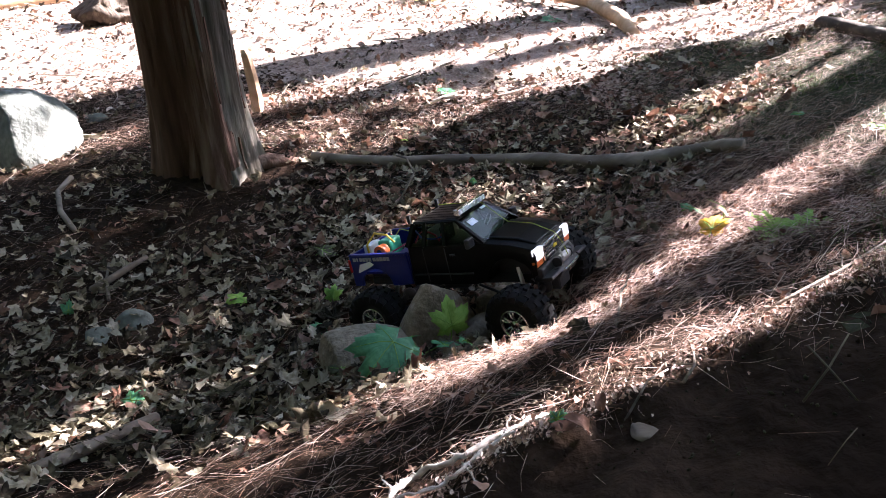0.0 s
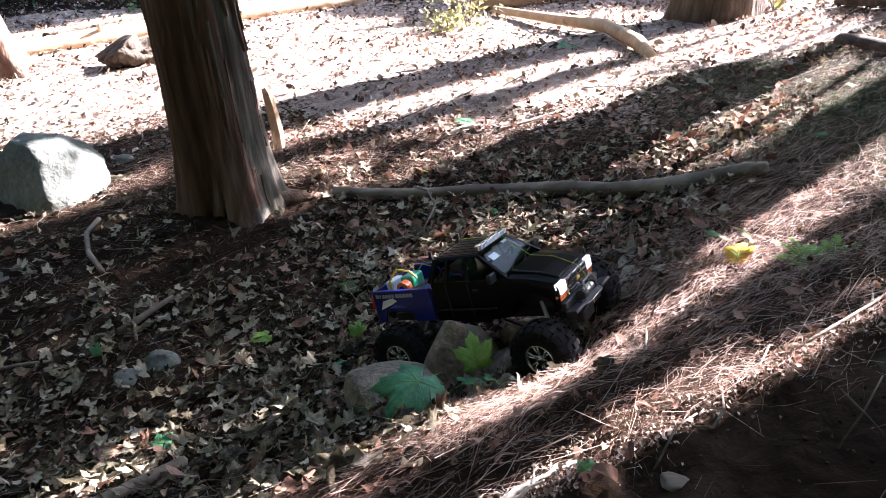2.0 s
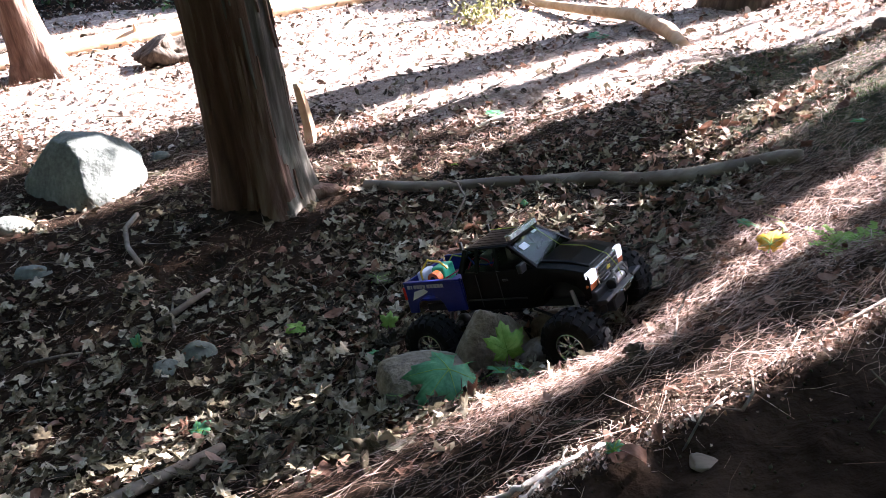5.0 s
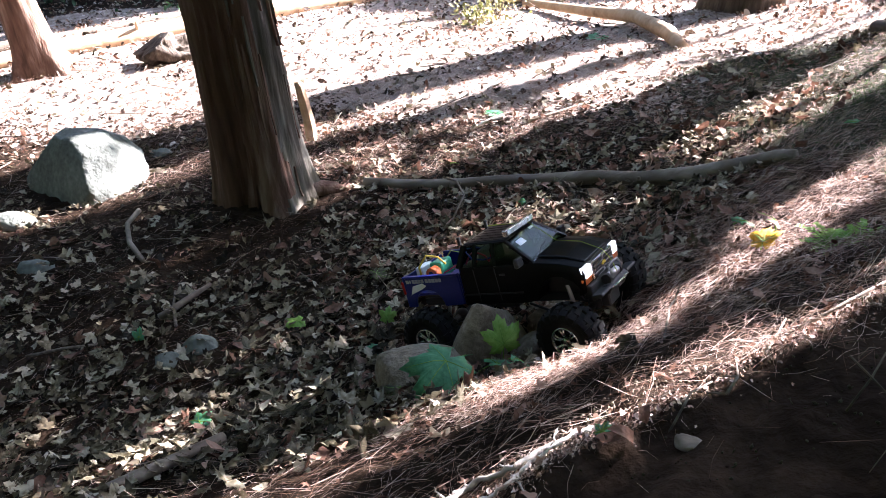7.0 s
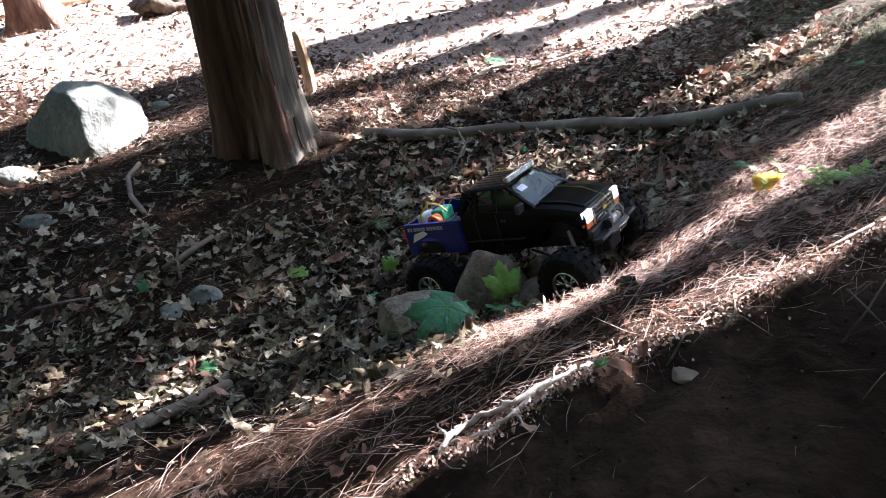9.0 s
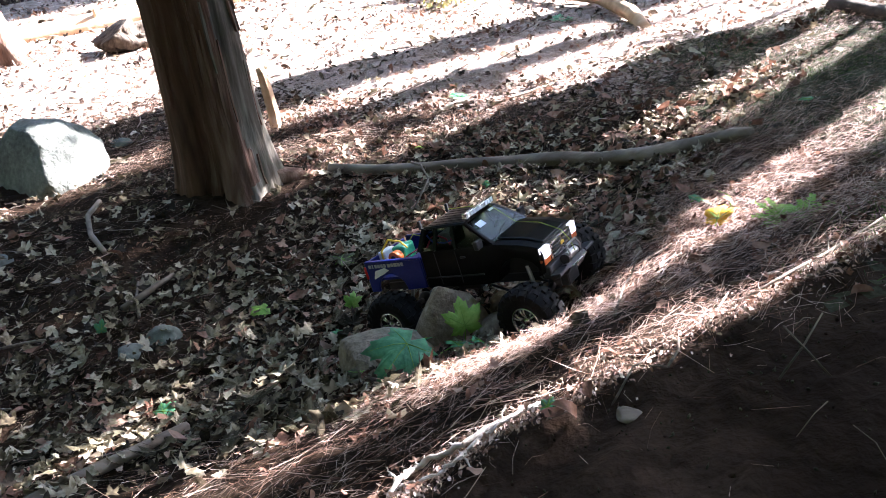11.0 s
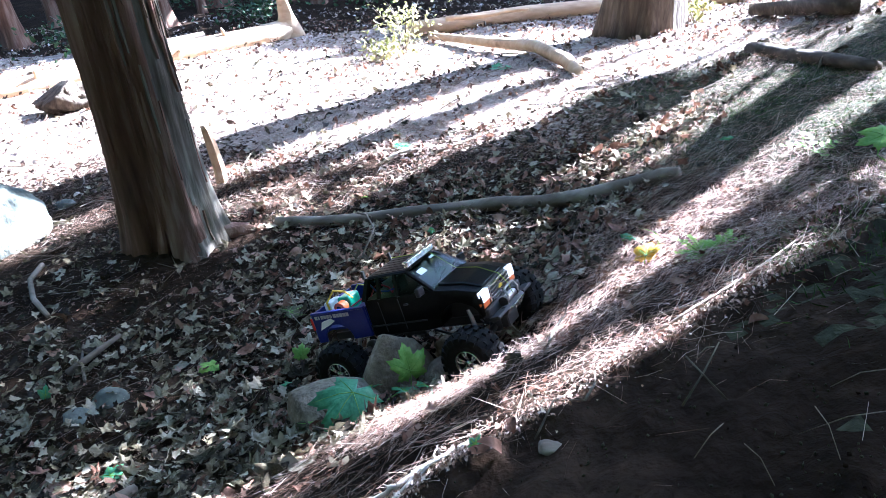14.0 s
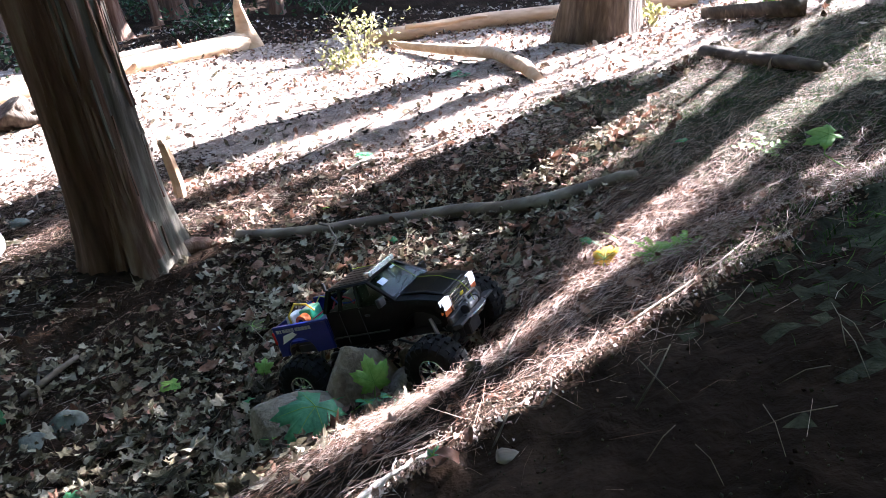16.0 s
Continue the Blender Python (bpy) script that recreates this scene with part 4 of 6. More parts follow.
for i, (q0, q1, a, sunny) in enumerate(SHADE):
    q = (q0 + q1) / 2
    x, y = shade_at(a, q)
    base = on(x, y, -0.06)
    t = bark_tree("pine_tree", x, y, 0.035 if sunny else 0.53 * (q1 - q0), 9, M_BARK, "unseen trunk added towards the sun to cast a strip of shade", (0, 0), 0.02, 16, 30 + i)
    t["group"] = "trees of the sunny wood"
    if sunny:
        foliage(t, base, q0, q1, a, sunny, 1500, 40 + i)
    for k, (b0, b1, lit) in enumerate(SIDE_SHADE.get(i, ())):
        foliage(t, base, b0, b1, a, lit, 1900, 340 + i)
    for k, (f0, f1, start, stop, n) in enumerate(FLECKS.get(i, ())):
        clumps(t, base, f0, f1, a, start, stop, n, 240 + 10 * i + k)
# dense crowns added out of view to keep the far wood floor in shade
for i, (q, a) in enumerate(((8.3, 8.0), (10.5, 8.5), (12.6, 8.5))):
    x, y = shade_at(a, q)
    t = bark_tree("spruce_tree", x, y, 0.14, 9, M_BARK, "unseen dense tree added to shade the far floor", (0, 0), 0.4, 14, 60 + i)
    t["group"] = "trees of the sunny wood"
    crown(t, 1.2, 9.0, 1.9, 2600, 0.20, 70 + i)

# unseen crowns added high over the hollow to dim and green the skylight
for i, (x, y, low, reach) in enumerate(((0.9, -1.5, 2.3, 1.9), (-2.4, -1.2, 4.5, 3.0), (1.0, -3.0, 4.0, 3.2), (-3.6, 2.6, 5.0, 3.0), (3.4, -1.6, 4.5, 2.6), (-5.2, -0.5, 4.5, 2.8))):
    t = bark_tree("maple_tree", x, y, (0.08, 0.16, 0.16, 0.16, 0.16, 0.06)[i], 9, M_OAK, "unseen tree added so its green crown tints the skylight over the hollow", (0, 0), 0.4, 16, 80 + i)
    t["group"] = "maples round the hollow"
    crown(t, low, 9.5, reach, 3200, 0.30, 90 + i, M_CANOPY)
crown(big, 4.5, 9.0, 2.6, 1600, 0.28, 99)

# the wood all round
for i in range(22):
    a = 2 * math.pi * i / 22
    r = 15.0 + 2.5 * math.sin(3.7 * i)
    az = math.degrees(a)
    sunny = abs((az - SUN_AZ + 180) % 360 - 180) < 42
    t = bark_tree("wood_edge_tree", r * math.cos(a), 2 + r * math.sin(a), 0.2, 6.0 if sunny else 11.0, M_BARK, "leafy tree at the dense edge of the wood", (0, 0), 0.3, 10, 100 + i)
    t["group"] = "trees closing the wood"
    crown(t, 0.3, 5.0 if sunny else 11.0, 2.9, 700, 0.62, 130 + i)

# ---------------- toy pick-up truck ----------------
def paint(name, col, rough=0.35, metal=0.0, coat=0.3, var=0.25, bump=0.05, spec=0.5):
    lo, hi = tuple(c * (1 - var) for c in col), tuple(min(1, c * (1 + var) + 0.004) for c in col)
    return mat(name, [lo, col, hi], 22, rough, bump, 300, metal=metal, coat=coat, fine=7, spec=spec)


M_BLACK = paint("black_paint", (0.0022, 0.0018, 0.0018), 0.34, 0, 0.0, spec=0.12)
M_BLUE = paint("blue_paint", (0.005, 0.012, 0.13), 0.36, 0, 0.05, spec=0.25)
M_PLASTIC = paint("black_plastic", (0.009, 0.009, 0.0095), 0.55, 0, 0)
M_RUBBER = paint("dusty_rubber", (0.009, 0.008, 0.0075), 0.9, 0, 0, 0.45, 0.25, spec=0.2)
M_CHROME = paint("scratched_chrome", (0.62, 0.62, 0.62), 0.22, 1.0, 0, 0.15)
M_STEEL = paint("dull_aluminium", (0.42, 0.42, 0.43), 0.38, 1.0, 0, 0.2)
M_RED = paint("red_lens", (0.5, 0.02, 0.02), 0.2)
M_ORANGE = paint("orange_plastic", (0.75, 0.16, 0.03), 0.4)
M_TEAL = paint("green_plastic", (0.03, 0.35, 0.20), 0.4)
M_WHITE = paint("white_sticker", (0.75, 0.77, 0.78), 0.5, 0, 0, 0.08)
M_GREY = paint("grey_sticker", (0.33, 0.34, 0.38), 0.5, 0, 0, 0.1)
M_ROPE = paint("yellow_green_cord", (0.30, 0.36, 0.05), 0.8, 0, 0, 0.5)
M_PINK = paint("pink_wire", (0.55, 0.05, 0.12), 0.5, 0, 0)
M_BLUEWIRE = paint("blue_wire", (0.05, 0.09, 0.55), 0.5, 0, 0)
M_YELLOWP = paint("yellow_plastic", (0.7, 0.5, 0.03), 0.4)


def glass(name, col, rough=0.05, alpha=0.35):
    m = bpy.data.materials.new(name)
    m.use_nodes = True
    nt = m.node_tree
    b = nt.nodes["Principled BSDF"]
    b.inputs["Base Color"].default_value = (*col, 1)
    b.inputs["Roughness"].default_value = rough
    b.inputs["Transmission Weight"].default_value = 1.0
    b.inputs["IOR"].default_value = 1.1
    b.inputs["Specular IOR Level"].default_value = 0.2
    return m


M_GLASS = glass("smoked_window", (0.15, 0.27, 0.17))
M_SIDEGLASS = glass("clear_side_window", (0.62, 0.66, 0.64))
M_LAMP = bpy.data.materials.new("lit_headlamp")
M_LAMP.use_nodes = True
_b = M_LAMP.node_tree.nodes["Principled BSDF"]
_b.inputs["Base Color"].default_value = (0.8, 0.8, 0.8, 1)
_b.inputs["Roughness"].default_value = 0.15
_b.inputs["Emission Color"].default_value = (0.9, 0.93, 1.0, 1)
_b.inputs["Emission Strength"].default_value = 0.12

TRUCK = Matrix.LocRotScale((0.0732, 1.1729, 0.1564), Euler([radians(a) for a in (-9.6, -23.0, -30.7)]), (0.80, 0.80, 0.80))
truck = empty("toy_truck", TRUCK, label="black and blue lifted radio-controlled toy pick-up truck on large tyres", category="toy truck")


def soften(bm, w=0.003, seg=2):
    bmesh.ops.bevel(bm, geom=bm.edges[:], offset=w, segments=seg, profile=0.5, affect="EDGES", clamp_overlap=True)


def block(x0, x1, y0, y1, z0, z1, w=0.002, seg=1):
    bm = bmesh.new()
    bmesh.ops.create_cube(bm, size=1, matrix=Matrix.LocRotScale(((x0 + x1) / 2, (y0 + y1) / 2, (z0 + z1) / 2), None, (x1 - x0, y1 - y0, z1 - z0)))
    if w:
        soften(bm, w, seg)
    return bm


def slab(poly, y0, y1, w=0.0025, top=None):
    """A side outline in x and z pushed across from y0 to y1."""
    bm = bmesh.new()
    a = [bm.verts.new((x, y0, z)) for x, z in poly]
    b = [bm.verts.new((x, y1, z)) for x, z in poly]
    bm.faces.new(a)
    bm.faces.new(b[::-1])
    for i in range(len(poly)):
        j = (i + 1) % len(poly)
        bm.faces.new((a[j], a[i], b[i], b[j]))
    bmesh.ops.recalc_face_normals(bm, faces=bm.faces[:])
    if top:
        top(bm)
    if w:
        soften(bm, w, 2)
    return bm


def rod(a, b, r, seg=10):
    bm = bmesh.new()
    tube(bm, [a, b], [r, r], seg)
    return bm


def cord(pts, r, seg=6):
    bm = bmesh.new()
    tube(bm, pts, [r] * len(pts), seg)
    return bm


def arch(cx, cz, r, n, a0=0, a1=180):
    return [(cx + r * math.cos(radians(a0 + (a1 - a0) * k / n)), cz + r * math.sin(radians(a0 + (a1 - a0) * k / n))) for k in range(n + 1)]


# front clip and lower cab: one black shell with open wheel arches
FA, RA = 0.360, -0.043
outline = [(0.070, 0.140)] + [(0.245, 0.140)] + arch(0.335, 0.150, 0.062, 10, 180, 0)[1:-1] + [(0.385, 0.150), (0.402, 0.158), (0.404, 0.200), (0.398, 0.216), (0.345, 0.230), (0.275, 0.237), (0.070, 0.237)]
outline = [outline[0], outline[1]] + arch(0.335, 0.146, 0.055, 12, 180, 0) + outline[-7:]


def tuck(bm):
    for v in bm.verts:
        if v.co.z > 0.21:
            v.co.y *= 0.93
        if v.co.x > 0.37:
            v.co.y *= 0.96
        if v.co.z < 0.145:
            v.co.y *= 0.97


part("cab_shell", slab(outline, -0.101, 0.101, 0.004, tuck), M_BLACK, truck, "glossy black cab and bonnet", True)
# raised bonnet centre and panel lines
part("bonnet", slab([(0.275, 0.236), (0.395, 0.2155), (0.395, 0.221), (0.35, 0.235), (0.278, 0.243)], -0.062, 0.062, 0.003), M_BLACK, truck)
# greenhouse: roof and pillars
ROOF, BELT = 0.292, 0.236


def pillar(a, b, w, name="pillar"):
    bm = bmesh.new()
    tube(bm, [a, b], [w, w * 0.9], 4)
    return part(name, bm, M_BLACK, truck)


bm = block(0.086, 0.212, -0.074, 0.074, ROOF - 0.008, ROOF, 0.004, 2)
roof = part("roof", bm, M_BLACK, truck, "black ribbed roof", True)
for k in range(7):
    part("roof_rib", block(0.096, 0.205, -0.060 + 0.02 * k - 0.003, -0.060 + 0.02 * k + 0.003, ROOF - 0.001, ROOF + 0.0008, 0.0004), M_BLACK, roof)
for s in (-1, 1):
    pillar((0.282, 0.090 * s, BELT), (0.208, 0.071 * s, ROOF - 0.004), 0.0055)
    pillar((0.180, 0.096 * s, BELT), (0.172, 0.073 * s, ROOF - 0.004), 0.0060)
    pillar((0.120, 0.096 * s, BELT), (0.122, 0.073 * s, ROOF - 0.004), 0.0060)
    pillar((0.073, 0.095 * s, BELT), (0.090, 0.073 * s, ROOF - 0.004), 0.0085)
    part("door_line", block(0.1765, 0.1785, 0.1005 * s - 0.0006, 0.1005 * s + 0.0006, 0.150, 0.232, 0), M_PLASTIC, truck)
    part("door_line", block(0.1155, 0.1175, 0.1005 * s - 0.0006, 0.1005 * s + 0.0006, 0.150, 0.232, 0), M_PLASTIC, truck)
    part("side_trim", block(0.075, 0.243, 0.1005 * s - 0.001, 0.1005 * s + 0.0012, 0.166, 0.170, 0.0005), M_PLASTIC, truck)
    part("door_handle", block(0.188, 0.203, 0.1005 * s - 0.001, 0.1005 * s + 0.003, 0.212, 0.217, 0.001), M_PLASTIC, truck)
    mirror = part("wing_mirror", block(0.252, 0.264, 0.101 * s if s > 0 else -0.128, 0.128 if s > 0 else -0.101, 0.236, 0.258, 0.003, 2), M_PLASTIC, truck)


def pane(name, pts, material=None, t=0.0012):
    bm = bmesh.new()
    vs = [bm.verts.new(p) for p in pts]
    f = bm.faces.new(vs)
    bm.normal_update()
    n = f.normal * t
    r = bmesh.ops.extrude_face_region(bm, geom=[f])
    for v in r["geom"]:
        if isinstance(v, bmesh.types.BMVert):
            v.co += n
    bmesh.ops.recalc_face_normals(bm, faces=bm.faces[:])
    ob = part(name, bm, material or M_GLASS, truck)
    return ob


wind = pane("windscreen", [(0.284, -0.086, 0.2385), (0.284, 0.086, 0.2385), (0.211, 0.069, 0.287), (0.211, -0.069, 0.287)])
pane("rear_screen", [(0.071, -0.09, 0.238), (0.071, 0.09, 0.238), (0.088, 0.07, 0.287), (0.088, -0.07, 0.287)])
for s in (-1, 1):
    pane("side_window", [(0.126, 0.096 * s, 0.239), (0.174, 0.096 * s, 0.239), (0.167, 0.074 * s, 0.285), (0.127, 0.074 * s, 0.285)], M_SIDEGLASS)
    pane("side_window", [(0.081, 0.096 * s, 0.239), (0.115, 0.096 * s, 0.239), (0.117, 0.074 * s, 0.285), (0.096, 0.074 * s, 0.285)], M_SIDEGLASS)
    pane("side_window", [(0.186, 0.096 * s, 0.239), (0.268, 0.094 * s, 0.239), (0.212, 0.073 * s, 0.285), (0.179, 0.073 * s, 0.285)], M_SIDEGLASS)
pane("window_sticker", [(0.2415, -0.060, 0.2697), (0.2415, -0.028, 0.2697), (0.2265, -0.026, 0.2797), (0.2265, -0.057, 0.2797)], M_WHITE, 0.0006)
pane("window_sticker", [(0.2225, 0.030, 0.2823), (0.2225, 0.052, 0.2823), (0.2165, 0.052, 0.2863), (0.2165, 0.030, 0.2863)], M_WHITE, 0.0006)
part("wiper", cord([(0.282, -0.06, 0.2425), (0.270, -0.02, 0.2510), (0.266, 0.015, 0.2540)], 0.0012), M_PLASTIC, truck)
part("wiper", cord([(0.282, 0.005, 0.2425), (0.270, 0.045, 0.2510), (0.267, 0.072, 0.2530)], 0.0012), M_PLASTIC, truck)
part("dashboard", block(0.235, 0.272, -0.08, 0.08, 0.2365, 0.243, 0.002), M_PLASTIC, truck)
for s in (-1, 1):
    part("seat", block(0.150, 0.168, 0.042 * s - 0.022, 0.042 * s + 0.022, 0.236, 0.272, 0.005, 2), M_PLASTIC, truck, "dark seat back")
part("steering_wheel", cord([(0.226 + 0.006 * math.sin(a), 0.042 + 0.014 * math.cos(a), 0.252 + 0.014 * math.sin(a)) for a in [2 * math.pi * k / 14 for k in range(15)]], 0.0018), M_PLASTIC, truck)

# leads and boxes seen through the cab windows
part("lead", cord([(0.085, -0.078, 0.241), (0.098, -0.07, 0.262), (0.110, -0.072, 0.268), (0.118, -0.078, 0.244)], 0.0022), M_PINK, truck, "pink wire in the cab")
part("lead", cord([(0.128, -0.078, 0.268), (0.142, -0.07, 0.256), (0.152, -0.075, 0.243), (0.166, -0.07, 0.266)], 0.0022), M_PINK, truck, "pink wire in the cab")
part("lead", cord([(0.088, -0.07, 0.270), (0.105, -0.075, 0.252), (0.135, -0.07, 0.246), (0.160, -0.075, 0.252)], 0.0022), M_BLUEWIRE, truck, "blue wire in the cab")
part("receiver_box", block(0.092, 0.126, -0.03, 0.02, 0.237, 0.258, 0.003, 2), M_GREY, truck, "small grey receiver box in the cab")

# roof light bar
bar = part("light_bar", block(0.204, 0.216, -0.068, 0.068, ROOF + 0.004, ROOF + 0.020, 0.002, 2), M_CHROME, truck, "chrome roof light bar")
for k in range(9):
    part("lamp", block(0.2155, 0.2185, -0.062 + 0.0145 * k, -0.062 + 0.0145 * k + 0.011, ROOF + 0.0065, ROOF + 0.0175, 0.001), M_WHITE, bar)
for s in (-1, 1):
    part("bar_bracket", block(0.206, 0.212, 0.05 * s - 0.003, 0.05 * s + 0.003, ROOF - 0.001, ROOF + 0.005, 0.0005), M_PLASTIC, bar)
    part("cab_horn", block(0.070, 0.078, 0.066 * s - 0.004, 0.066 * s + 0.004, ROOF - 0.006, ROOF + 0.016, 0.001), M_PLASTIC, truck)

# grille, headlamps, bumper and winch
grille = part("grille", block(0.4015, 0.4085, -0.058, 0.058, 0.172, 0.214, 0.002, 2), M_CHROME, truck, "chrome grille with dark slots")
for k in range(4):
    for s in (-1, 1):
        part("slot", block(0.4078, 0.4096, 0.006 * s if s > 0 else -0.051, 0.051 if s > 0 else -0.006, 0.1775 + 0.0088 * k, 0.1825 + 0.0088 * k, 0), M_PLASTIC, grille)
part("grille_badge", block(0.4085, 0.4105, -0.009, 0.009, 0.190, 0.198, 0.002, 2), M_YELLOWP, grille, "small yellow badge")
for s in (-1, 1):
    part("headlight", block(0.392, 0.4075, 0.0605 * s if s > 0 else -0.0925, 0.0925 if s > 0 else -0.0605, 0.188, 0.215, 0.003, 2), M_LAMP, truck, "bright rectangular headlight")
    part("indicator", block(0.385, 0.4045, 0.0605 * s if s > 0 else -0.0945, 0.0945 if s > 0 else -0.0605, 0.174, 0.187, 0.002, 2), M_ORANGE, truck, "orange indicator lens")
part("front_valance", block(0.388, 0.413, -0.095, 0.095, 0.150, 0.171, 0.004, 2), M_PLASTIC, truck, "scratched black front valance")
bumper = part("front_bumper", slab([(0.41, 0.128), (0.432, 0.134), (0.440, 0.147), (0.430, 0.156), (0.41, 0.150)], -0.052, 0.052, 0.002), M_PLASTIC, truck, "black tubular front bumper")
for s in (-1, 1):
    part("bumper_wing", slab([(0.415, 0.140), (0.436, 0.146), (0.440, 0.150), (0.436, 0.155), (0.412, 0.152)], 0.052 * s if s > 0 else -0.102, 0.102 if s > 0 else -0.052, 0.0015), M_PLASTIC, bumper)
    part("shackle", cord([(0.436 + 0.009 * math.sin(a), 0.033 * s + 0.007 * math.cos(a), 0.146 + 0.004 * math.sin(a)) for a in [math.pi * k / 8 for k in range(9)]], 0.0022), M_CHROME, bumper)
    part("bull_bar_upright", cord([(0.430, 0.030 * s, 0.152), (0.437, 0.030 * s, 0.176), (0.430, 0.026 * s, 0.192)], 0.0028), M_STEEL, bumper)
part("bull_bar_top", cord([(0.430, -0.026, 0.192), (0.432, 0.0, 0.194), (0.430, 0.026, 0.192)], 0.0028), M_STEEL, bumper)
winch = part("winch", rod((0.424, -0.026, 0.164), (0.424, 0.026, 0.164), 0.0095, 16), M_STEEL, truck, "small metal winch drum")
for s in (-1, 1):
    part("winch_end", rod((0.424, 0.026 * s, 0.164), (0.424, 0.038 * s, 0.164), 0.012, 14), M_PLASTIC, winch)
part("fairlead", block(0.4405, 0.4445, -0.02, 0.02, 0.138, 0.149, 0.001), M_CHROME, winch)
part("tow_cord", cord([(0.436, 0.0, 0.170), (0.425, 0.008, 0.196), (0.405, 0.016, 0.2195), (0.35, 0.025, 0.2405), (0.284, 0.034, 0.2455), (0.240, 0.042, 0.2765), (0.212, 0.046, 0.2960), (0.15, 0.052, 0.2955), (0.086, 0.055, 0.2955)], 0.0011), M_ROPE, truck, "yellow and green speckled cord")

# blue load bed: sides with arches, floor, tailgate
side = [(-0.118, 0.140), (-0.116, 0.218), (-0.110, 0.223), (0.066, 0.223), (0.066, 0.143)] + arch(RA, 0.140, 0.047, 12, 0, 180)
for s in (-1, 1):
    wall = part("bed_side", slab(side, 0.094 * s, 0.101 * s, 0.002), M_BLUE, truck, "metallic blue bed side")
    part("bed_rail", block(-0.114, 0.066, 0.0925 * s if s > 0 else -0.1035, 0.1035 if s > 0 else -0.0925, 0.2205, 0.2265, 0.002, 2), M_BLUE, wall)
    # lettering strip, drawn as plain bars
    for k, (x0, w) in enumerate(((-0.104, 0.009), (-0.092, 0.004), (-0.083, 0.008), (-0.073, 0.008), (-0.063, 0.008), (-0.053, 0.008), (-0.040, 0.009), (-0.029, 0.008), (-0.019, 0.010), (-0.007, 0.009), (0.004, 0.008))):
        part("lettering_bar", block(x0, x0 + w, 0.1012 * s - 0.0006, 0.1012 * s + 0.0006, 0.207, 0.2165, 0), M_GREY, wall)
    part("arch_patch", slab([(-0.096, 0.176), (-0.085, 0.199), (-0.052, 0.206), (-0.040, 0.198), (-0.056, 0.190)], 0.1005 * s - 0.0004, 0.1018 * s + 0.0004 * s, 0), M_WHITE, wall, "worn white patch over the wheel arch")
    part("tail_light", block(-0.1215, -0.113, 0.084 * s if s > 0 else -0.1025, 0.1025 if s > 0 else -0.084, 0.178, 0.212, 0.002, 2), M_RED, truck, "red tail light")
part("bed_floor", block(-0.116, 0.066, -0.094, 0.094, 0.170, 0.176, 0), M_BLUE, truck)
part("tailgate", block(-0.119, -0.111, -0.084, 0.084, 0.152, 0.2225, 0.002, 2), M_BLUE, truck)
part("bed_front", block(0.060, 0.068, -0.094, 0.094, 0.172, 0.2225, 0.001), M_BLUE, truck)
part("rear_bumper", block(-0.130, -0.119, -0.085, 0.085, 0.148, 0.160, 0.003, 2), M_CHROME, truck)

# load in the bed: spool, pack, hose and leads
spool = part("orange_spool", rod((-0.045, -0.062, 0.215), (-0.045, -0.040, 0.215), 0.017, 18), M_ORANGE, truck, "orange spool in the bed")
part("spool_core", rod((-0.045, -0.0635, 0.215), (-0.045, -0.0625, 0.215), 0.008, 14), M_PLASTIC, spool)
part("green_pack", block(-0.07, -0.03, -0.032, 0.02, 0.177, 0.236, 0.006, 2), M_TEAL, truck, "green plastic pack standing in the bed")
part("blue_pack", block(0.005, 0.055, -0.07, 0.03, 0.177, 0.212, 0.004, 2), M_BLUE, truck)
part("white_pack", block(-0.105, -0.082, -0.05, 0.0, 0.177, 0.232, 0.004, 2), M_WHITE, truck)
part("hose", cord([(-0.09, -0.05, 0.18), (-0.085, -0.055, 0.235), (-0.06, -0.045, 0.262), (-0.03, -0.035, 0.252), (-0.015, -0.03, 0.23)], 0.003), M_YELLOWP, truck, "thin yellow hose looped over the load")
part("lead", cord([(-0.03, -0.06, 0.20), (0.01, -0.075, 0.222), (0.05, -0.075, 0.238), (0.07, -0.07, 0.245)], 0.0018), M_PINK, truck, "pink wire")
part("lead", cord([(-0.08, 0.02, 0.20), (-0.05, 0.05, 0.24), (-0.01, 0.04, 0.235)], 0.0016), M_ROPE, truck)

# chassis
for s in (-1, 1):
    part("chassis_rail", block(-0.11, 0.40, 0.034 * s - 0.005, 0.034 * s + 0.005, 0.118, 0.138, 0.001), M_PLASTIC, truck)
    for ax, d in ((FA, -1), (RA, 1)):
        part("shock", rod((ax + d * 0.012, 0.062 * s, 0.080), (ax + d * 0.030, 0.048 * s, 0.160), 0.0052, 12), M_STEEL, truck, "bare metal shock absorber")
        part("suspension_link", rod((ax + d * 0.006, 0.055 * s, 0.066), (ax + d * 0.15, 0.034 * s, 0.112), 0.0034, 8), M_PLASTIC, truck)
        part("fender_liner", slab(arch(min(ax, 0.335), 0.146, 0.054, 8), 0.015 * s, 0.05 * s, 0), M_PLASTIC, truck)
part("gearbox", block(0.10, 0.17, -0.024, 0.024, 0.098, 0.138, 0.004, 2), M_PLASTIC, truck)
part("skid_plate", block(0.395, 0.418, -0.03, 0.03, 0.095, 0.135, 0.003), M_PLASTIC, truck, "black skid plate")


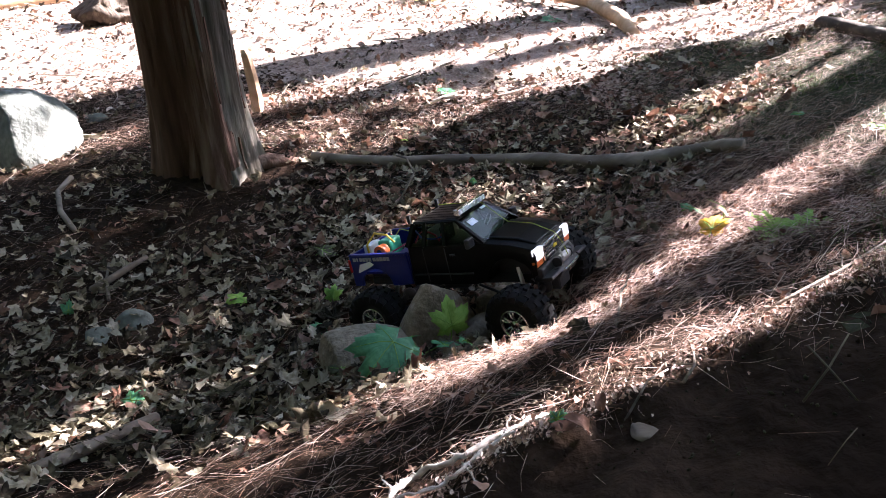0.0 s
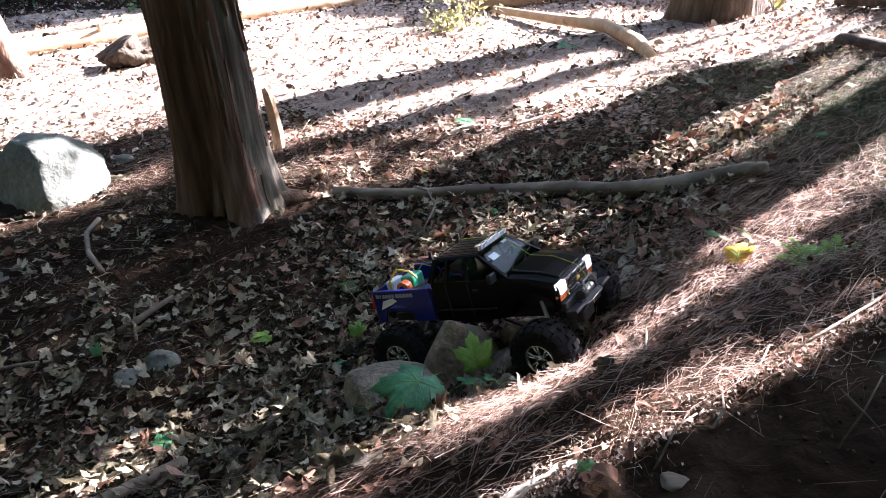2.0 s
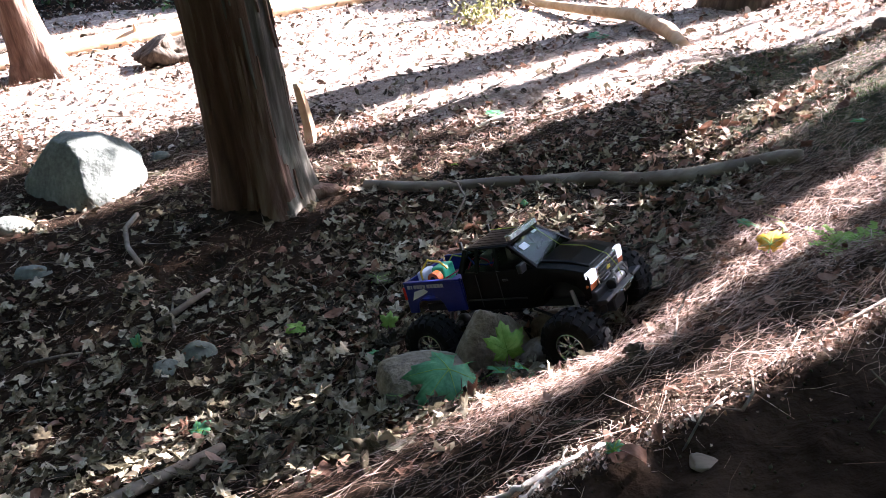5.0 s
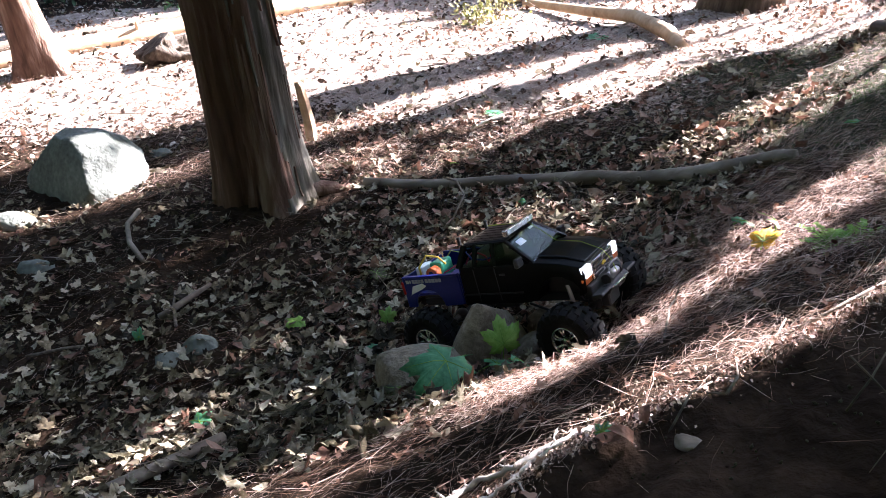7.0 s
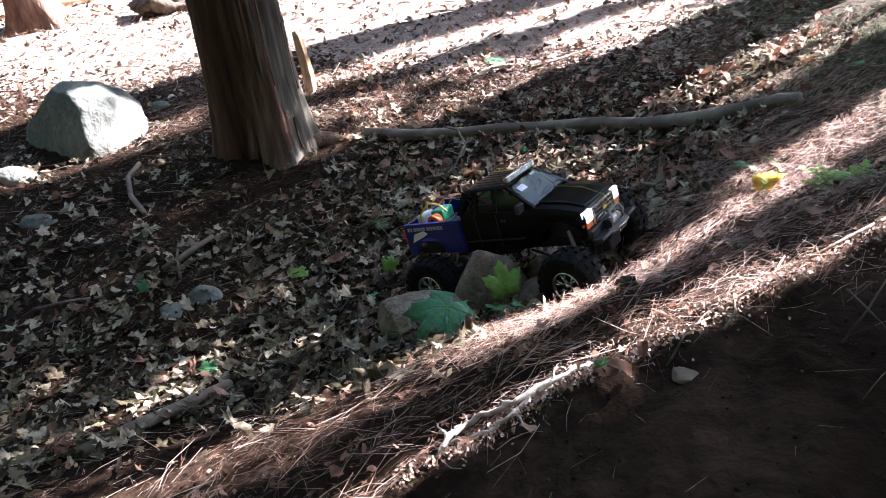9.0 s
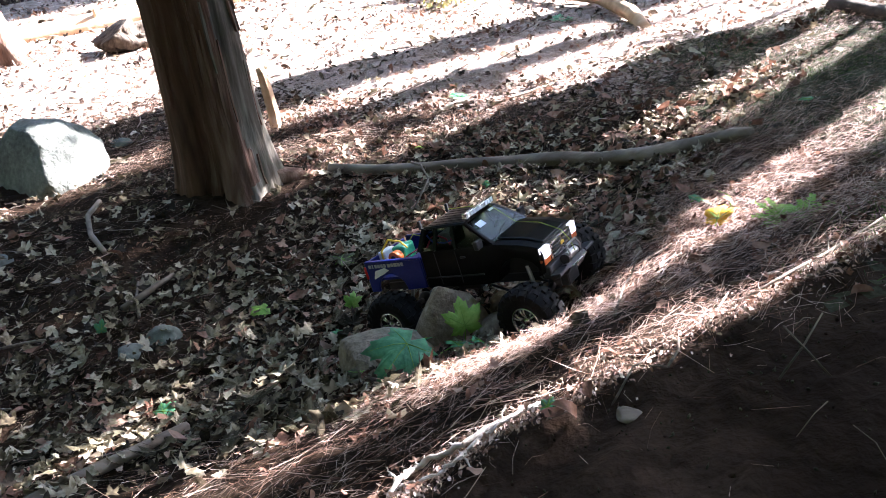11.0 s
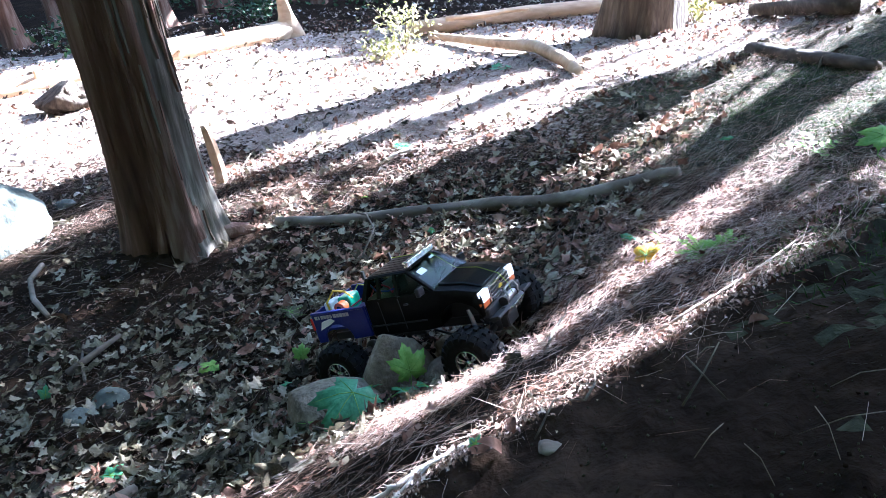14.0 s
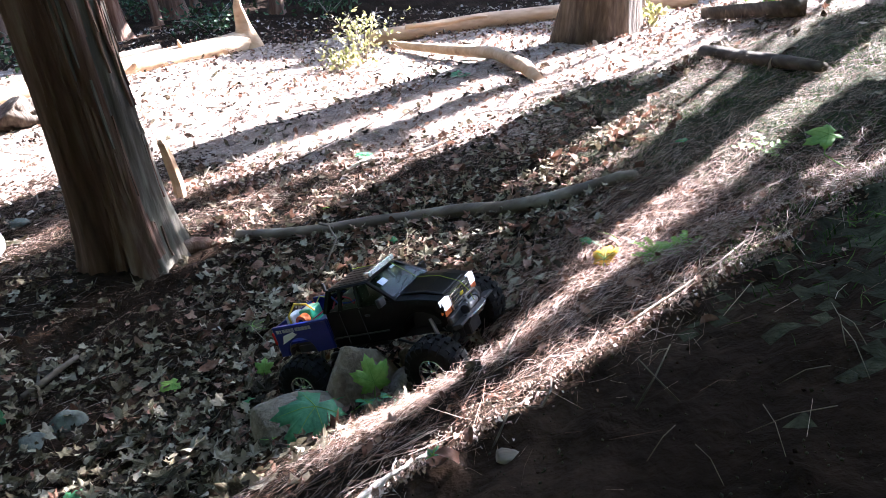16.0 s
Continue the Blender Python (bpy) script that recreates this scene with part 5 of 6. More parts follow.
def tyre_mesh():
    """A fat tyre with two staggered rows of lugs."""
    bm = bmesh.new()
    prof = [(0.0315, -0.024), (0.046, -0.0295), (0.056, -0.0305), (0.0625, -0.026), (0.0645, -0.016), (0.065, 0.0), (0.0645, 0.016), (0.0625, 0.026), (0.056, 0.0305), (0.046, 0.0295), (0.0315, 0.024)]
    seg, rings = 48, []
    for k in range(seg):
        a = 2 * math.pi * k / seg
        rings.append([bm.verts.new((r * math.cos(a), y, r * math.sin(a))) for r, y in prof])
    for k in range(seg):
        a, b = rings[k], rings[(k + 1) % seg]
        for i in range(len(prof) - 1):
            bm.faces.new((a[i], a[i + 1], b[i + 1], b[i]))
        bm.faces.new((a[-1], a[0], b[0], b[-1]))
    bmesh.ops.recalc_face_normals(bm, faces=bm.faces[:])
    return bm


def lug_mesh(y0, y1, r0, r1, wide, skew):
    """One tread block at angle 0, on the +y half."""
    bm = bmesh.new()
    vs = []
    for r in (r0, r1):
        for y in (y0, y1):
            for t in (-0.5, 0.5):
                ang = t * wide / 0.068 + skew * (y / 0.03)
                rr = r - (0.006 if y > 0.03 and r == r1 else 0)
                vs.append(bm.verts.new((rr * math.cos(ang), y, rr * math.sin(ang))))
    for q in ((0, 1, 3, 2), (4, 6, 7, 5), (0, 4, 5, 1), (2, 3, 7, 6), (0, 2, 6, 4), (1, 5, 7, 3)):
        bm.faces.new([vs[i] for i in q])
    bmesh.ops.recalc_face_normals(bm, faces=bm.faces[:])
    return bm


def rim_mesh():
    """Deep dish with six split spokes, facing -y."""
    bm = bmesh.new()
    prof = [(0.0375, -0.0245), (0.0365, -0.0265), (0.0335, -0.0262), (0.0325, -0.018), (0.031, 0.02), (0.0365, 0.025)]
    seg, rings = 40, []
    for k in range(seg):
        a = 2 * math.pi * k / seg
        rings.append([bm.verts.new((r * math.cos(a), y, r * math.sin(a))) for r, y in prof])
    for k in range(seg):
        a, b = rings[k], rings[(k + 1) % seg]
        for i in range(len(prof) - 1):
            bm.faces.new((a[i], a[i + 1], b[i + 1], b[i]))
    for k in range(6):
        for d in (-0.16, 0.16):
            a = 2 * math.pi * k / 6
            p0, p1 = a + d * 0.8, a + d
            m = Matrix.Identity(4)
            i0, i1 = Vector((0.009 * math.cos(p0), -0.017, 0.009 * math.sin(p0))), Vector((0.0335 * math.cos(p1), -0.021, 0.0335 * math.sin(p1)))
            tube(bm, [i0, i0.lerp(i1, 0.5) + Vector((0, -0.002, 0)), i1], [0.0032, 0.0028, 0.0032], 6)
    tube(bm, [(0, -0.012, 0), (0, -0.024, 0)], [0.0115, 0.0095], 16)
    bmesh.ops.recalc_face_normals(bm, faces=bm.faces[:])
    return bm


def disc_mesh():
    bm = bmesh.new()
    tube(bm, [(0, -0.006, 0), (0, 0.016, 0)], [0.031, 0.031], 24)
    return bm


first = None
for ax, az, WHEEL_Y, tip_up in ((FA, 0.090, 0.138, 0.020), (RA, 0.066, 0.128, 0.0)):
    part("axle", rod((ax, -0.105, az - tip_up * 0.76), (ax, 0.105, az + tip_up * 0.76), 0.0085, 12), M_PLASTIC, truck)
    bm = bmesh.new()
    bmesh.ops.create_uvsphere(bm, u_segments=16, v_segments=10, radius=0.019, matrix=Matrix.Translation((ax, 0.012, az)))
    part("differential", bm, M_PLASTIC, truck, smooth=True)
    for s in (-1, 1):
        roll, steer = (20, -6) if ax == FA else (48, 0)
        m = Matrix.Translation((ax, WHEEL_Y * s, az + tip_up * s)) @ pose(0, 0, 0, 0, roll, (0 if s < 0 else 180) + steer) @ Matrix.Scale(1.12, 4)
        if first is None:
            first = part("wheel", tyre_mesh(), M_RUBBER, truck, "dusty black knobbly tyre on a chrome rim", True)
            part("rim", rim_mesh(), M_CHROME, first, "chrome six-spoke rim", True).scale = (0.86, 1, 0.86)
            part("brake_disc", disc_mesh(), M_PLASTIC, first).scale = (0.86, 1, 0.86)
            lugs = [part("lug", lug_mesh(*q), M_RUBBER, first) for q in ((0.003, 0.0185, 0.060, 0.0705, 0.0105, 0.10), (0.0195, 0.0315, 0.052, 0.0695, 0.0125, 0.03))]
            for k in range(20):
                for lug in lugs:
                    for row, off in ((0, 0.0), (180, 0.5)):
                        if k == 0 and row == 0:
                            continue
                        c = lug.copy()
                        scene.collection.objects.link(c)
                        c.parent = first
                        c.matrix_local = pose(0, 0, 0, 0, 18 * (k + off), 0) @ pose(0, 0, 0, row, 0, 0)
            first.matrix_local = m
            continue
        w = first.copy()
        scene.collection.objects.link(w)
        w.parent = truck
        w.matrix_local = m
        for c in first.children:
            k = c.copy()
            scene.collection.objects.link(k)
            k.parent = w
            k.matrix_parent_inverse = c.matrix_parent_inverse

# ---------------- stones by the truck ----------------
tip = lump("pointed_stone", on(0.088, 1.045, 0.025), (0.085, 0.062, 0.15), M_STONE, "pointed brown fieldstone standing among leaves", 31, 0.10, 35, 5, 4)
for v in tip.data.vertices:
    k = max(0.0, v.co.z / 0.15)
    v.co.x = v.co.x * (1 - 0.72 * k) - 0.022 * k
    v.co.y *= 1 - 0.6 * k
lump("blunt_stone", on(0.215, 1.14, 0.005), (0.058, 0.045, 0.036), M_STONE, "low blunt brown stone behind the pointed one", 36, 0.16, 10, 6, 4)
lump("flat_stone", on(-0.04, 0.985, 0.015), (0.105, 0.075, 0.055), M_STONE, "flat rounded stone under a green leaf", 33, 0.12, -10, 3, 4)
lump("side_stone", on(0.165, 1.02, 0.0), (0.06, 0.035, 0.06), M_STONE, "tilted slab of brown stone leaning on another", 41, 0.12, 50, 7, 3)
lump("half_buried_stone", on(-0.60, 1.325, 0.004), (0.045, 0.035, 0.026), M_BOULDER, "small grey-green stone half sunk in leaves", 34, 0.15, 0, 2, 3)
lump("half_buried_stone", on(-0.665, 1.27, 0.004), (0.035, 0.03, 0.02), M_BOULDER, "small grey-green stone half sunk in leaves", 35, 0.15, 0, 2, 3)
lump("low_grey_stone", on(-1.54, 2.20, 0.005), (0.085, 0.05, 0.04), M_BOULDER, "low grey stone in the leaf litter", 37, 0.15, 0, 2, 3)
lump("low_grey_stone", on(-1.27, 1.83, -0.004), (0.06, 0.04, 0.03), M_BOULDER, "low grey stone in the leaf litter", 38, 0.15, 0, 2, 3)
lump("sunlit_pebble", on(-1.19, 2.785, 0.005), (0.045, 0.03, 0.02), M_BOULDER, "small pale stone beside the boulder", 39, 0.2, 0, 3, 3)


# ---------------- green leaves ----------------
def maple(name, at, size, material, label, yaw=0.0, pitch=0.0, roll=0.0, stem=0.6, seed=0, lean=0.0):
    """A broad five-lobed maple leaf with toothed edge, raised veins and a stalk."""
    rng = random.Random(seed)
    tips = [(0, 1.0), (52, 0.92), (110, 0.62), (-52, 0.92), (-110, 0.62)]
    order = sorted(tips, key=lambda t: t[0])
    rim = []
    for i, (a, r) in enumerate(order):
        rim += [(a - 20, r * 0.66), (a - 15, r * 0.82), (a - 10, r * 0.78), (a, r), (a + 10, r * 0.78), (a + 15, r * 0.82), (a + 20, r * 0.66)]
        if i < 4:
            b, q = order[i + 1]
            rim.append(((a + b) / 2, 0.50 + 0.06 * rng.random()))
    rim += [(158, 0.40), (178, 0.12), (-158, 0.40)][:2]
    rim = [(-160, 0.38)] + rim
    bm = bmesh.new()
    def shape(a, r):
        x, y = r * math.cos(radians(a)), r * math.sin(radians(a))
        z = -0.18 * x * x + 0.10 * abs(y) - 0.22 * y * y + 0.05 * math.sin(5 * x + seed) + 0.05 * math.sin(6 * y + 2 * seed)
        return Vector((x, y, z)) * size
    c = bm.verts.new(shape(0, 0))
    mid = [bm.verts.new(shape(a, r * 0.55)) for a, r in rim]
    out = [bm.verts.new(shape(a, r)) for a, r in rim]
    n = len(rim)
    for k in range(n):
        j = (k + 1) % n
        bm.faces.new((c, mid[k], mid[j]))
        bm.faces.new((mid[k], out[k], out[j], mid[j]))
    leaf = ob_from(name, bm, material)
    sol = leaf.modifiers.new("thickness", "SOLIDIFY")
    sol.thickness = 0.0005
    tagged(leaf, label, "leaf")
    leaf.matrix_world = Matrix.Translation(at) @ pose(0, 0, 0, lean) @ pose(0, 0, 0, roll, pitch, yaw)
    for a, r in order:
        vb = bmesh.new()
        pts = [shape(a, r * t * 0.9) + Vector((0, 0, 0.0006)) for t in (0, 0.3, 0.6, 1.0)]
        tube(vb, pts, [0.0009, 0.0007, 0.0005, 0.0002], 5)
        part("vein", vb, M_LIME, leaf)
    if stem:
        sb = bmesh.new()
        tube(sb, [(0, 0, 0), (-0.3 * stem * size, 0.03 * size, -0.04 * size), (-stem * size, 0.1 * size, -0.22 * size)], [0.0014, 0.0011, 0.001], 6)
        part("stalk", sb, M_LIME, leaf)
    return leaf


maple("maple_leaf", on(0.0, 0.868, 0.066), 0.086, M_GREEN, "large green maple leaf draped over a flat stone", 232, 3, -3, 0.5, 1, 9)
maple("maple_leaf", on(0.105, 0.975, 0.062), 0.055, M_LIME, "bright yellow-green maple leaf standing upright in the sun", 110, -65, 0, 0.9, 2)
maple("maple_leaf", on(0.088, 0.93, 0.032), 0.055, M_GREEN, "green maple leaf lying at the foot of the stones", 20, 10, -30, 0.6, 3)
maple("maple_leaf", on(0.125, 0.92, 0.03), 0.040, M_GREEN, "small green maple leaf beside the stones", 330, 15, -35, 0.4, 4)
maple("maple_leaf", on(0.03, 1.0, 0.05), 0.04, M_GREEN, "green maple leaf between two stones", 80, 0, -20, 0.3, 5)
maple("yellow_maple_leaf", on(0.60, 1.11, 0.03), 0.045, M_YELLOW, "bright yellow maple leaf on pine needles", 60, -20, -25, 0.3, 6)
maple("russet_maple_leaf", on(0.66, 1.20, 0.03), 0.045, M_RUST, "curled russet maple leaf in the sun", 150, -30, 20, 0.3, 7)
maple("green_leaf", on(0.645, 1.31, 0.02), 0.04, M_GREEN, "dull green leaf lying on needles", 10, 5, -10, 0.3, 8)
maple("green_leaf", on(1.11, 1.765, 0.02), 0.026, M_GREEN, "small green leaf lying on the bank", 100, 0, -10, 0.3, 9)
maple("green_leaf", on(-0.486, 0.975, 0.02), 0.036, M_GREEN, "small dark green leaf among dead ones", 60, 0, 0, 0.3, 10)
maple("green_leaf", on(0.13, 0.412, 0.01), 0.013, M_GREEN, "small green leaf on bare earth", 60, -10, -25, 0.3, 11)
maple("green_leaf", on(0.043, 2.355, 0.02), 0.024, M_LIME, "small light green leaf in the litter", 10, 0, -20, 0.3, 12)
maple("green_leaf", on(0.252, 1.91, 0.02), 0.022, M_GREEN, "small pale green leaf below the log", 200, 0, -20, 0.3, 13)
lump("pale_chip", on(0.191, 0.388, 0.004), (0.010, 0.011, 0.0038), M_LOG, "pale curled chip of wood on bare earth", 44, 0.6, 30, 7, 3, "wood chip")
maple("green_leaf", on(-0.775, 1.385, 0.02), 0.028, M_GREEN, "pale green leaf standing in the litter", 90, -50, 0, 0.3, 15)
maple("grey_green_leaf", on(-0.18, 1.55, 0.02), 0.055, M_OLIVE, "broad dull olive leaf lying flat in the litter", 30, 0, -5, 0.3, 16)
maple("yellow_leaf", on(-0.362, 1.374, 0.02), 0.04, M_LIME, "mottled yellow-green leaf lying in the litter", 210, 0, -5, 0.3, 17)
maple("lime_leaf", on(-0.135, 1.30, 0.03), 0.032, M_LIME, "lime green leaf standing in the litter", 80, -40, 0, 0.4, 18)
maple("lime_leaf", on(-0.15, 1.186, 0.02), 0.035, M_GREEN, "green leaf tucked under dead leaves", 250, 0, -15, 0.3, 19)
maple("grey_green_leaf", on(-0.09, 0.93, 0.02), 0.05, M_OLIVE, "broad grey-green leaf lying below the stones", 40, 0, -5, 0.3, 20)
tall = maple("yellow_green_maple_leaf", on(1.085, 1.16, 0.085), 0.055, M_LIME, "yellow-green maple leaf held up on a long stalk", 175, 12, -6, 0, 21)
sb = bmesh.new()
inv = tall.matrix_world.inverted()
tube(sb, [inv @ Vector(p) for p in (on(1.085, 1.16, 0.085), on(1.06, 1.13, 0.05), on(1.09, 1.10, 0.015), on(1.13, 1.12, -0.003))], [0.0012] * 4, 6)
part("stalk", sb, M_LIME, tall)


def frond_plant(name, at, material, label, n, length, seed, spread=1.0, leaflets=8, wide=0.016, category="plant"):
    """A low plant: arching stems with paired leaflets."""
    rng = random.Random(seed)
    plant = empty(name, Matrix.Translation(at), label=label, category=category)
    for k in range(n):
        a = 2 * math.pi * k / n + rng.uniform(-0.4, 0.4)
        ln = length * rng.uniform(0.6, 1.1)
        bm = bmesh.new()
        pts = [Vector((math.cos(a) * ln * t * spread, math.sin(a) * ln * t * spread, ln * (0.75 * t - 0.55 * t * t))) for t in (0, 0.25, 0.5, 0.75, 1.0)]
        tube(bm, pts, [0.0014, 0.0012, 0.001, 0.0008, 0.0005], 5)
        stem = part("frond_stem", bm, material, plant)
        for i in range(1, leaflets + 1):
            t = i / leaflets
            f = t * 4
            j = min(3, int(f))
            p = pts[j].lerp(pts[j + 1], f - j)
            for s in (-1, 1):
                d = Vector((math.cos(a + s * 0.95), math.sin(a + s * 0.95), rng.uniform(-0.1, 0.35)))
                w = Vector((-d.y, d.x, 0)) * wide * 0.35
                l = wide * 1.6 * (1.1 - 0.6 * t) * rng.uniform(0.7, 1.2)
                lb = bmesh.new()
                mid = lb.verts.new(p + d * l * 0.5 - Vector((0, 0, 0.08 * l)))
                vs = [lb.verts.new(v) for v in (p, p + d * l * 0.35 + w, p + d * l * 0.7 + w * 0.8, p + d * l + Vector((0, 0, -0.1 * l)), p + d * l * 0.7 - w * 0.8, p + d * l * 0.35 - w)]
                for q in range(6):
                    lb.faces.new((mid, vs[q], vs[(q + 1) % 6]))
                part("leaflet", lb, material, stem)
    return plant


frond_plant("green_sprig", on(0.655, 0.995, 0.0), M_LIME, "low green leafy sprig growing among needles", 10, 0.062, 1, 1.0, 9, 0.0085)
frond_plant("green_sprig", on(0.69, 0.985, 0.0), M_LIME, "low yellow-green sprig growing among needles", 8, 0.055, 2, 1.0, 9, 0.0085)
frond_plant("small_seedling", on(0.235, 2.85, 0.01), M_GREEN, "small green seedling beside a pale twig", 4, 0.05, 3, 0.6, 3, 0.02)
frond_plant("small_seedling", on(0.95, 4.2, 0.0), M_GREEN, "small green seedling near the curved branch", 4, 0.09, 4, 0.8, 4, 0.03)
frond_plant("small_seedling", on(1.14, 1.42, 0.0), M_LIME, "thin yellow-green seedling on the bank", 4, 0.08, 5, 0.9, 4, 0.016)


def bush(name, x, y, material, label, n, r, h, size, seed):
    rng = np.random.default_rng(seed)
    base = on(x, y, 0)
    plant = empty(name, Matrix.Translation(base), label=label, category="bush")
    bm = bmesh.new()
    for k in range(9):
        a = rng.uniform(0, 6.28)
        tube(bm, [(0, 0, -0.02), (0.5 * r * math.cos(a), 0.5 * r * math.sin(a), 0.6 * h), (r * math.cos(a), r * math.sin(a), h * rng.uniform(0.7, 1.0))], [0.006, 0.004, 0.0015], 5)
    part("stems", bm, M_TWIG, plant)
    c = np.stack([rng.normal(0, r * 0.55, n), rng.normal(0, r * 0.55, n), h * rng.beta(2, 1.6, n)], -1)
    rr = turns(rng.uniform(0, 6.28, n), rng.normal(0, 0.7, n), rng.normal(0, 0.7, n))
    p = np.einsum("nij,mj->nmi", rr, LEAVES[3][0]) * (rng.uniform(0.6, 1.2, n) * size)[:, None, None] + c[:, None]
    f = (LEAVES[3][1][None] + (np.arange(n) * len(LEAVES[3][0]))[:, None, None]).reshape(-1, 3)
    me = bpy.data.meshes.new("foliage")
    me.from_pydata(p.reshape(-1, 3).tolist(), [], f.tolist())
    me.materials.append(material)
    ob = new("foliage", me)
    ob.parent = plant
    return plant


bush("sunlit_bush", 0.45, 5.3, M_STRAW, "small pale yellow-green bush in full sun", 300, 0.22, 0.34, 0.015, 1)
bush("sunlit_bush", 0.28, 5.05, M_STRAW, "low yellow-green bush in full sun", 120, 0.16, 0.12, 0.02, 2)
bush("green_shoot", 2.56, 5.0, M_STRAW, "small green shoots at the foot of the big tree", 50, 0.12, 0.16, 0.03, 3)
bush("green_shoot", 2.75, 3.9, M_LIME, "small green shoots on the slope", 30, 0.12, 0.14, 0.03, 4)
for i, (x, y) in enumerate(((-2.3, 6.9), (-0.9, 7.6), (0.3, 8.2), (-3.6, 7.4), (-1.9, 8.6))):
    t = bush("undergrowth", x, y, M_CONIFER, "dark green undergrowth in the shaded wood", 260, 0.4, 0.26, 0.026, 10 + i)
    t["group"] = "undergrowth of the shaded wood"


# ---------------- sticks, twigs and grass ----------------
def stick(pts, r0, r1, label, material=None, seed=0, name="stick", seg=7, forks=()):
    bm = bmesh.new()
    n = len(pts)
    tube(bm, pts, [r0 + (r1 - r0) * i / (n - 1) for i in range(n)], seg, wob=0.12, seed=seed)
    ob = tagged(ob_from(name, bm, material or M_TWIG), label, "stick")
    for k, f in enumerate(forks):
        fb = bmesh.new()
        tube(fb, f, [r1 * 1.1, r1 * 0.8, r1 * 0.4][: len(f)], 6, wob=0.1, seed=seed + k)
        part("fork", fb, material or M_TWIG, ob)
    return ob


stick([on(-0.56, 0.66, 0.012), on(-0.515, 0.72, 0.016), on(-0.46, 0.80, 0.02), on(-0.405, 0.882, 0.018)], 0.012, 0.010, "thick pale broken stick lying on leaves", M_LOG, 1)
def bristly(pts, r0, r1, seed):
    """A crooked dead limb with ragged bark and short spurs."""
    rng = random.Random(seed)
    way = []
    for p, q in zip(pts, pts[1:]):
        for k in range(6):
            way.append(p.lerp(q, k / 6) + Vector((rng.gauss(0, 0.0009), rng.gauss(0, 0.0009), rng.gauss(0, 0.0007))))
    way.append(pts[-1])
    n = len(way)
    rad = [(r0 + (r1 - r0) * i / (n - 1)) * rng.uniform(0.82, 1.18) for i in range(n)]
    bm = bmesh.new()
    tube(bm, way, rad, 8, wob=0.25, seed=seed)
    for i in range(1, n - 1):
        if rng.random() < 0.6:
            d = Vector((rng.gauss(0, 1), rng.gauss(0, 1), abs(rng.gauss(0.3, 1)))).normalized()
            ln = rad[i] * rng.uniform(1.6, 3.2)
            tube(bm, [way[i], way[i] + d * ln], [rad[i] * 0.35, rad[i] * 0.1], 4)
    return bm


def dead_branch():
    up = 0.012
    main = [on(-0.012, 0.366, 0.006), on(0.001, 0.395, up), on(0.017, 0.411, up), on(0.051, 0.405, up), on(0.082, 0.418, up + 0.002), on(0.115, 0.437, up), on(0.137, 0.454, 0.008)]
    ob = tagged(ob_from("dead_branch", bristly(main, 0.0033, 0.002, 2), M_PALETWIG), "pale forked dead branch with ragged bark on the bank", "branch")
    for k, (pts, r0, r1) in enumerate((([on(0.0, 0.379, 0.008), on(0.031, 0.374, up), on(0.048, 0.382, up), on(0.069, 0.403, up), on(0.098, 0.414, up)], 0.0022, 0.0014),
                                       ([on(0.0, 0.393, up), on(-0.009, 0.406, up), on(-0.014, 0.419, up + 0.004)], 0.0013, 0.0006),
                                       ([on(0.091, 0.419, up), on(0.094, 0.430, up + 0.008), on(0.099, 0.438, up + 0.016)], 0.0010, 0.0005),
                                       ([on(0.057, 0.386, up), on(0.057, 0.371, 0.008), on(0.062, 0.358, 0.002)], 0.0011, 0.0005),
                                       ([on(0.115, 0.434, up), on(0.124, 0.429, up), on(0.132, 0.433, up + 0.004)], 0.0011, 0.0005))):
        part("fork", bristly(pts, r0, r1, 12 + k), M_PALETWIG, ob)
    return ob


dead_branch()
stick([on(0.184, 0.406, 0.0), on(0.209, 0.435, 0.012), on(0.241, 0.467, 0.012)], 0.0012, 0.0009, "thin brown stalk leaning on the bank", M_TWIG, 41, "thin_stalk", 6)
stick([on(0.265, 0.655, 0.004), on(0.30, 0.74, 0.03), on(0.335, 0.83, 0.04), on(0.37, 0.90, 0.05)], 0.002, 0.0014, "thin upright dead stalk with a knobbed tip", M_TWIG, 3, "dead_stalk", 7, ([on(0.37, 0.90, 0.05), on(0.38, 0.915, 0.075)],))
stick([on(-1.055, 2.16, 0.03), on(-1.06, 2.06, 0.03), on(-1.01, 1.94, 0.02), on(-0.93, 1.83, 0.008)], 0.009, 0.008, "curved grey-green stick on dark earth", M_LOG, 4, "curved_stick")
stick([on(0.02, 2.14, 0.045), on(0.05, 2.06, 0.06), on(0.07, 1.93, 0.05), on(0.02, 1.80, 0.01)], 0.0035, 0.003, "thin curved pale twig arching off the log", M_LOG, 5, "curved_twig")
stick([on(-0.76, 1.49, 0.01), on(-0.70, 1.55, 0.03), on(-0.66, 1.63, 0.03)], 0.011, 0.006, "short thick grey stick in the leaves", M_LOG, 6)
stick([on(-0.70, 1.44, 0.01), on(-0.735, 1.53, 0.02), on(-0.76, 1.62, 0.02)], 0.005, 0.003, "pale splintered stick in the leaves", M_TWIG, 7)
stick([on(-1.06, 1.36, 0.012), on(-0.97, 1.38, 0.016), on(-0.88, 1.39, 0.012)], 0.004, 0.003, "thin dark stick lying on leaves", M_TWIG, 8)
stick([on(0.129, 2.729, 0.008), on(0.215, 2.785, 0.016), on(0.265, 2.79, 0.02)], 0.006, 0.011, "short pale twig with a torn leaf", M_FUNGUS, 9, "pale_twig")
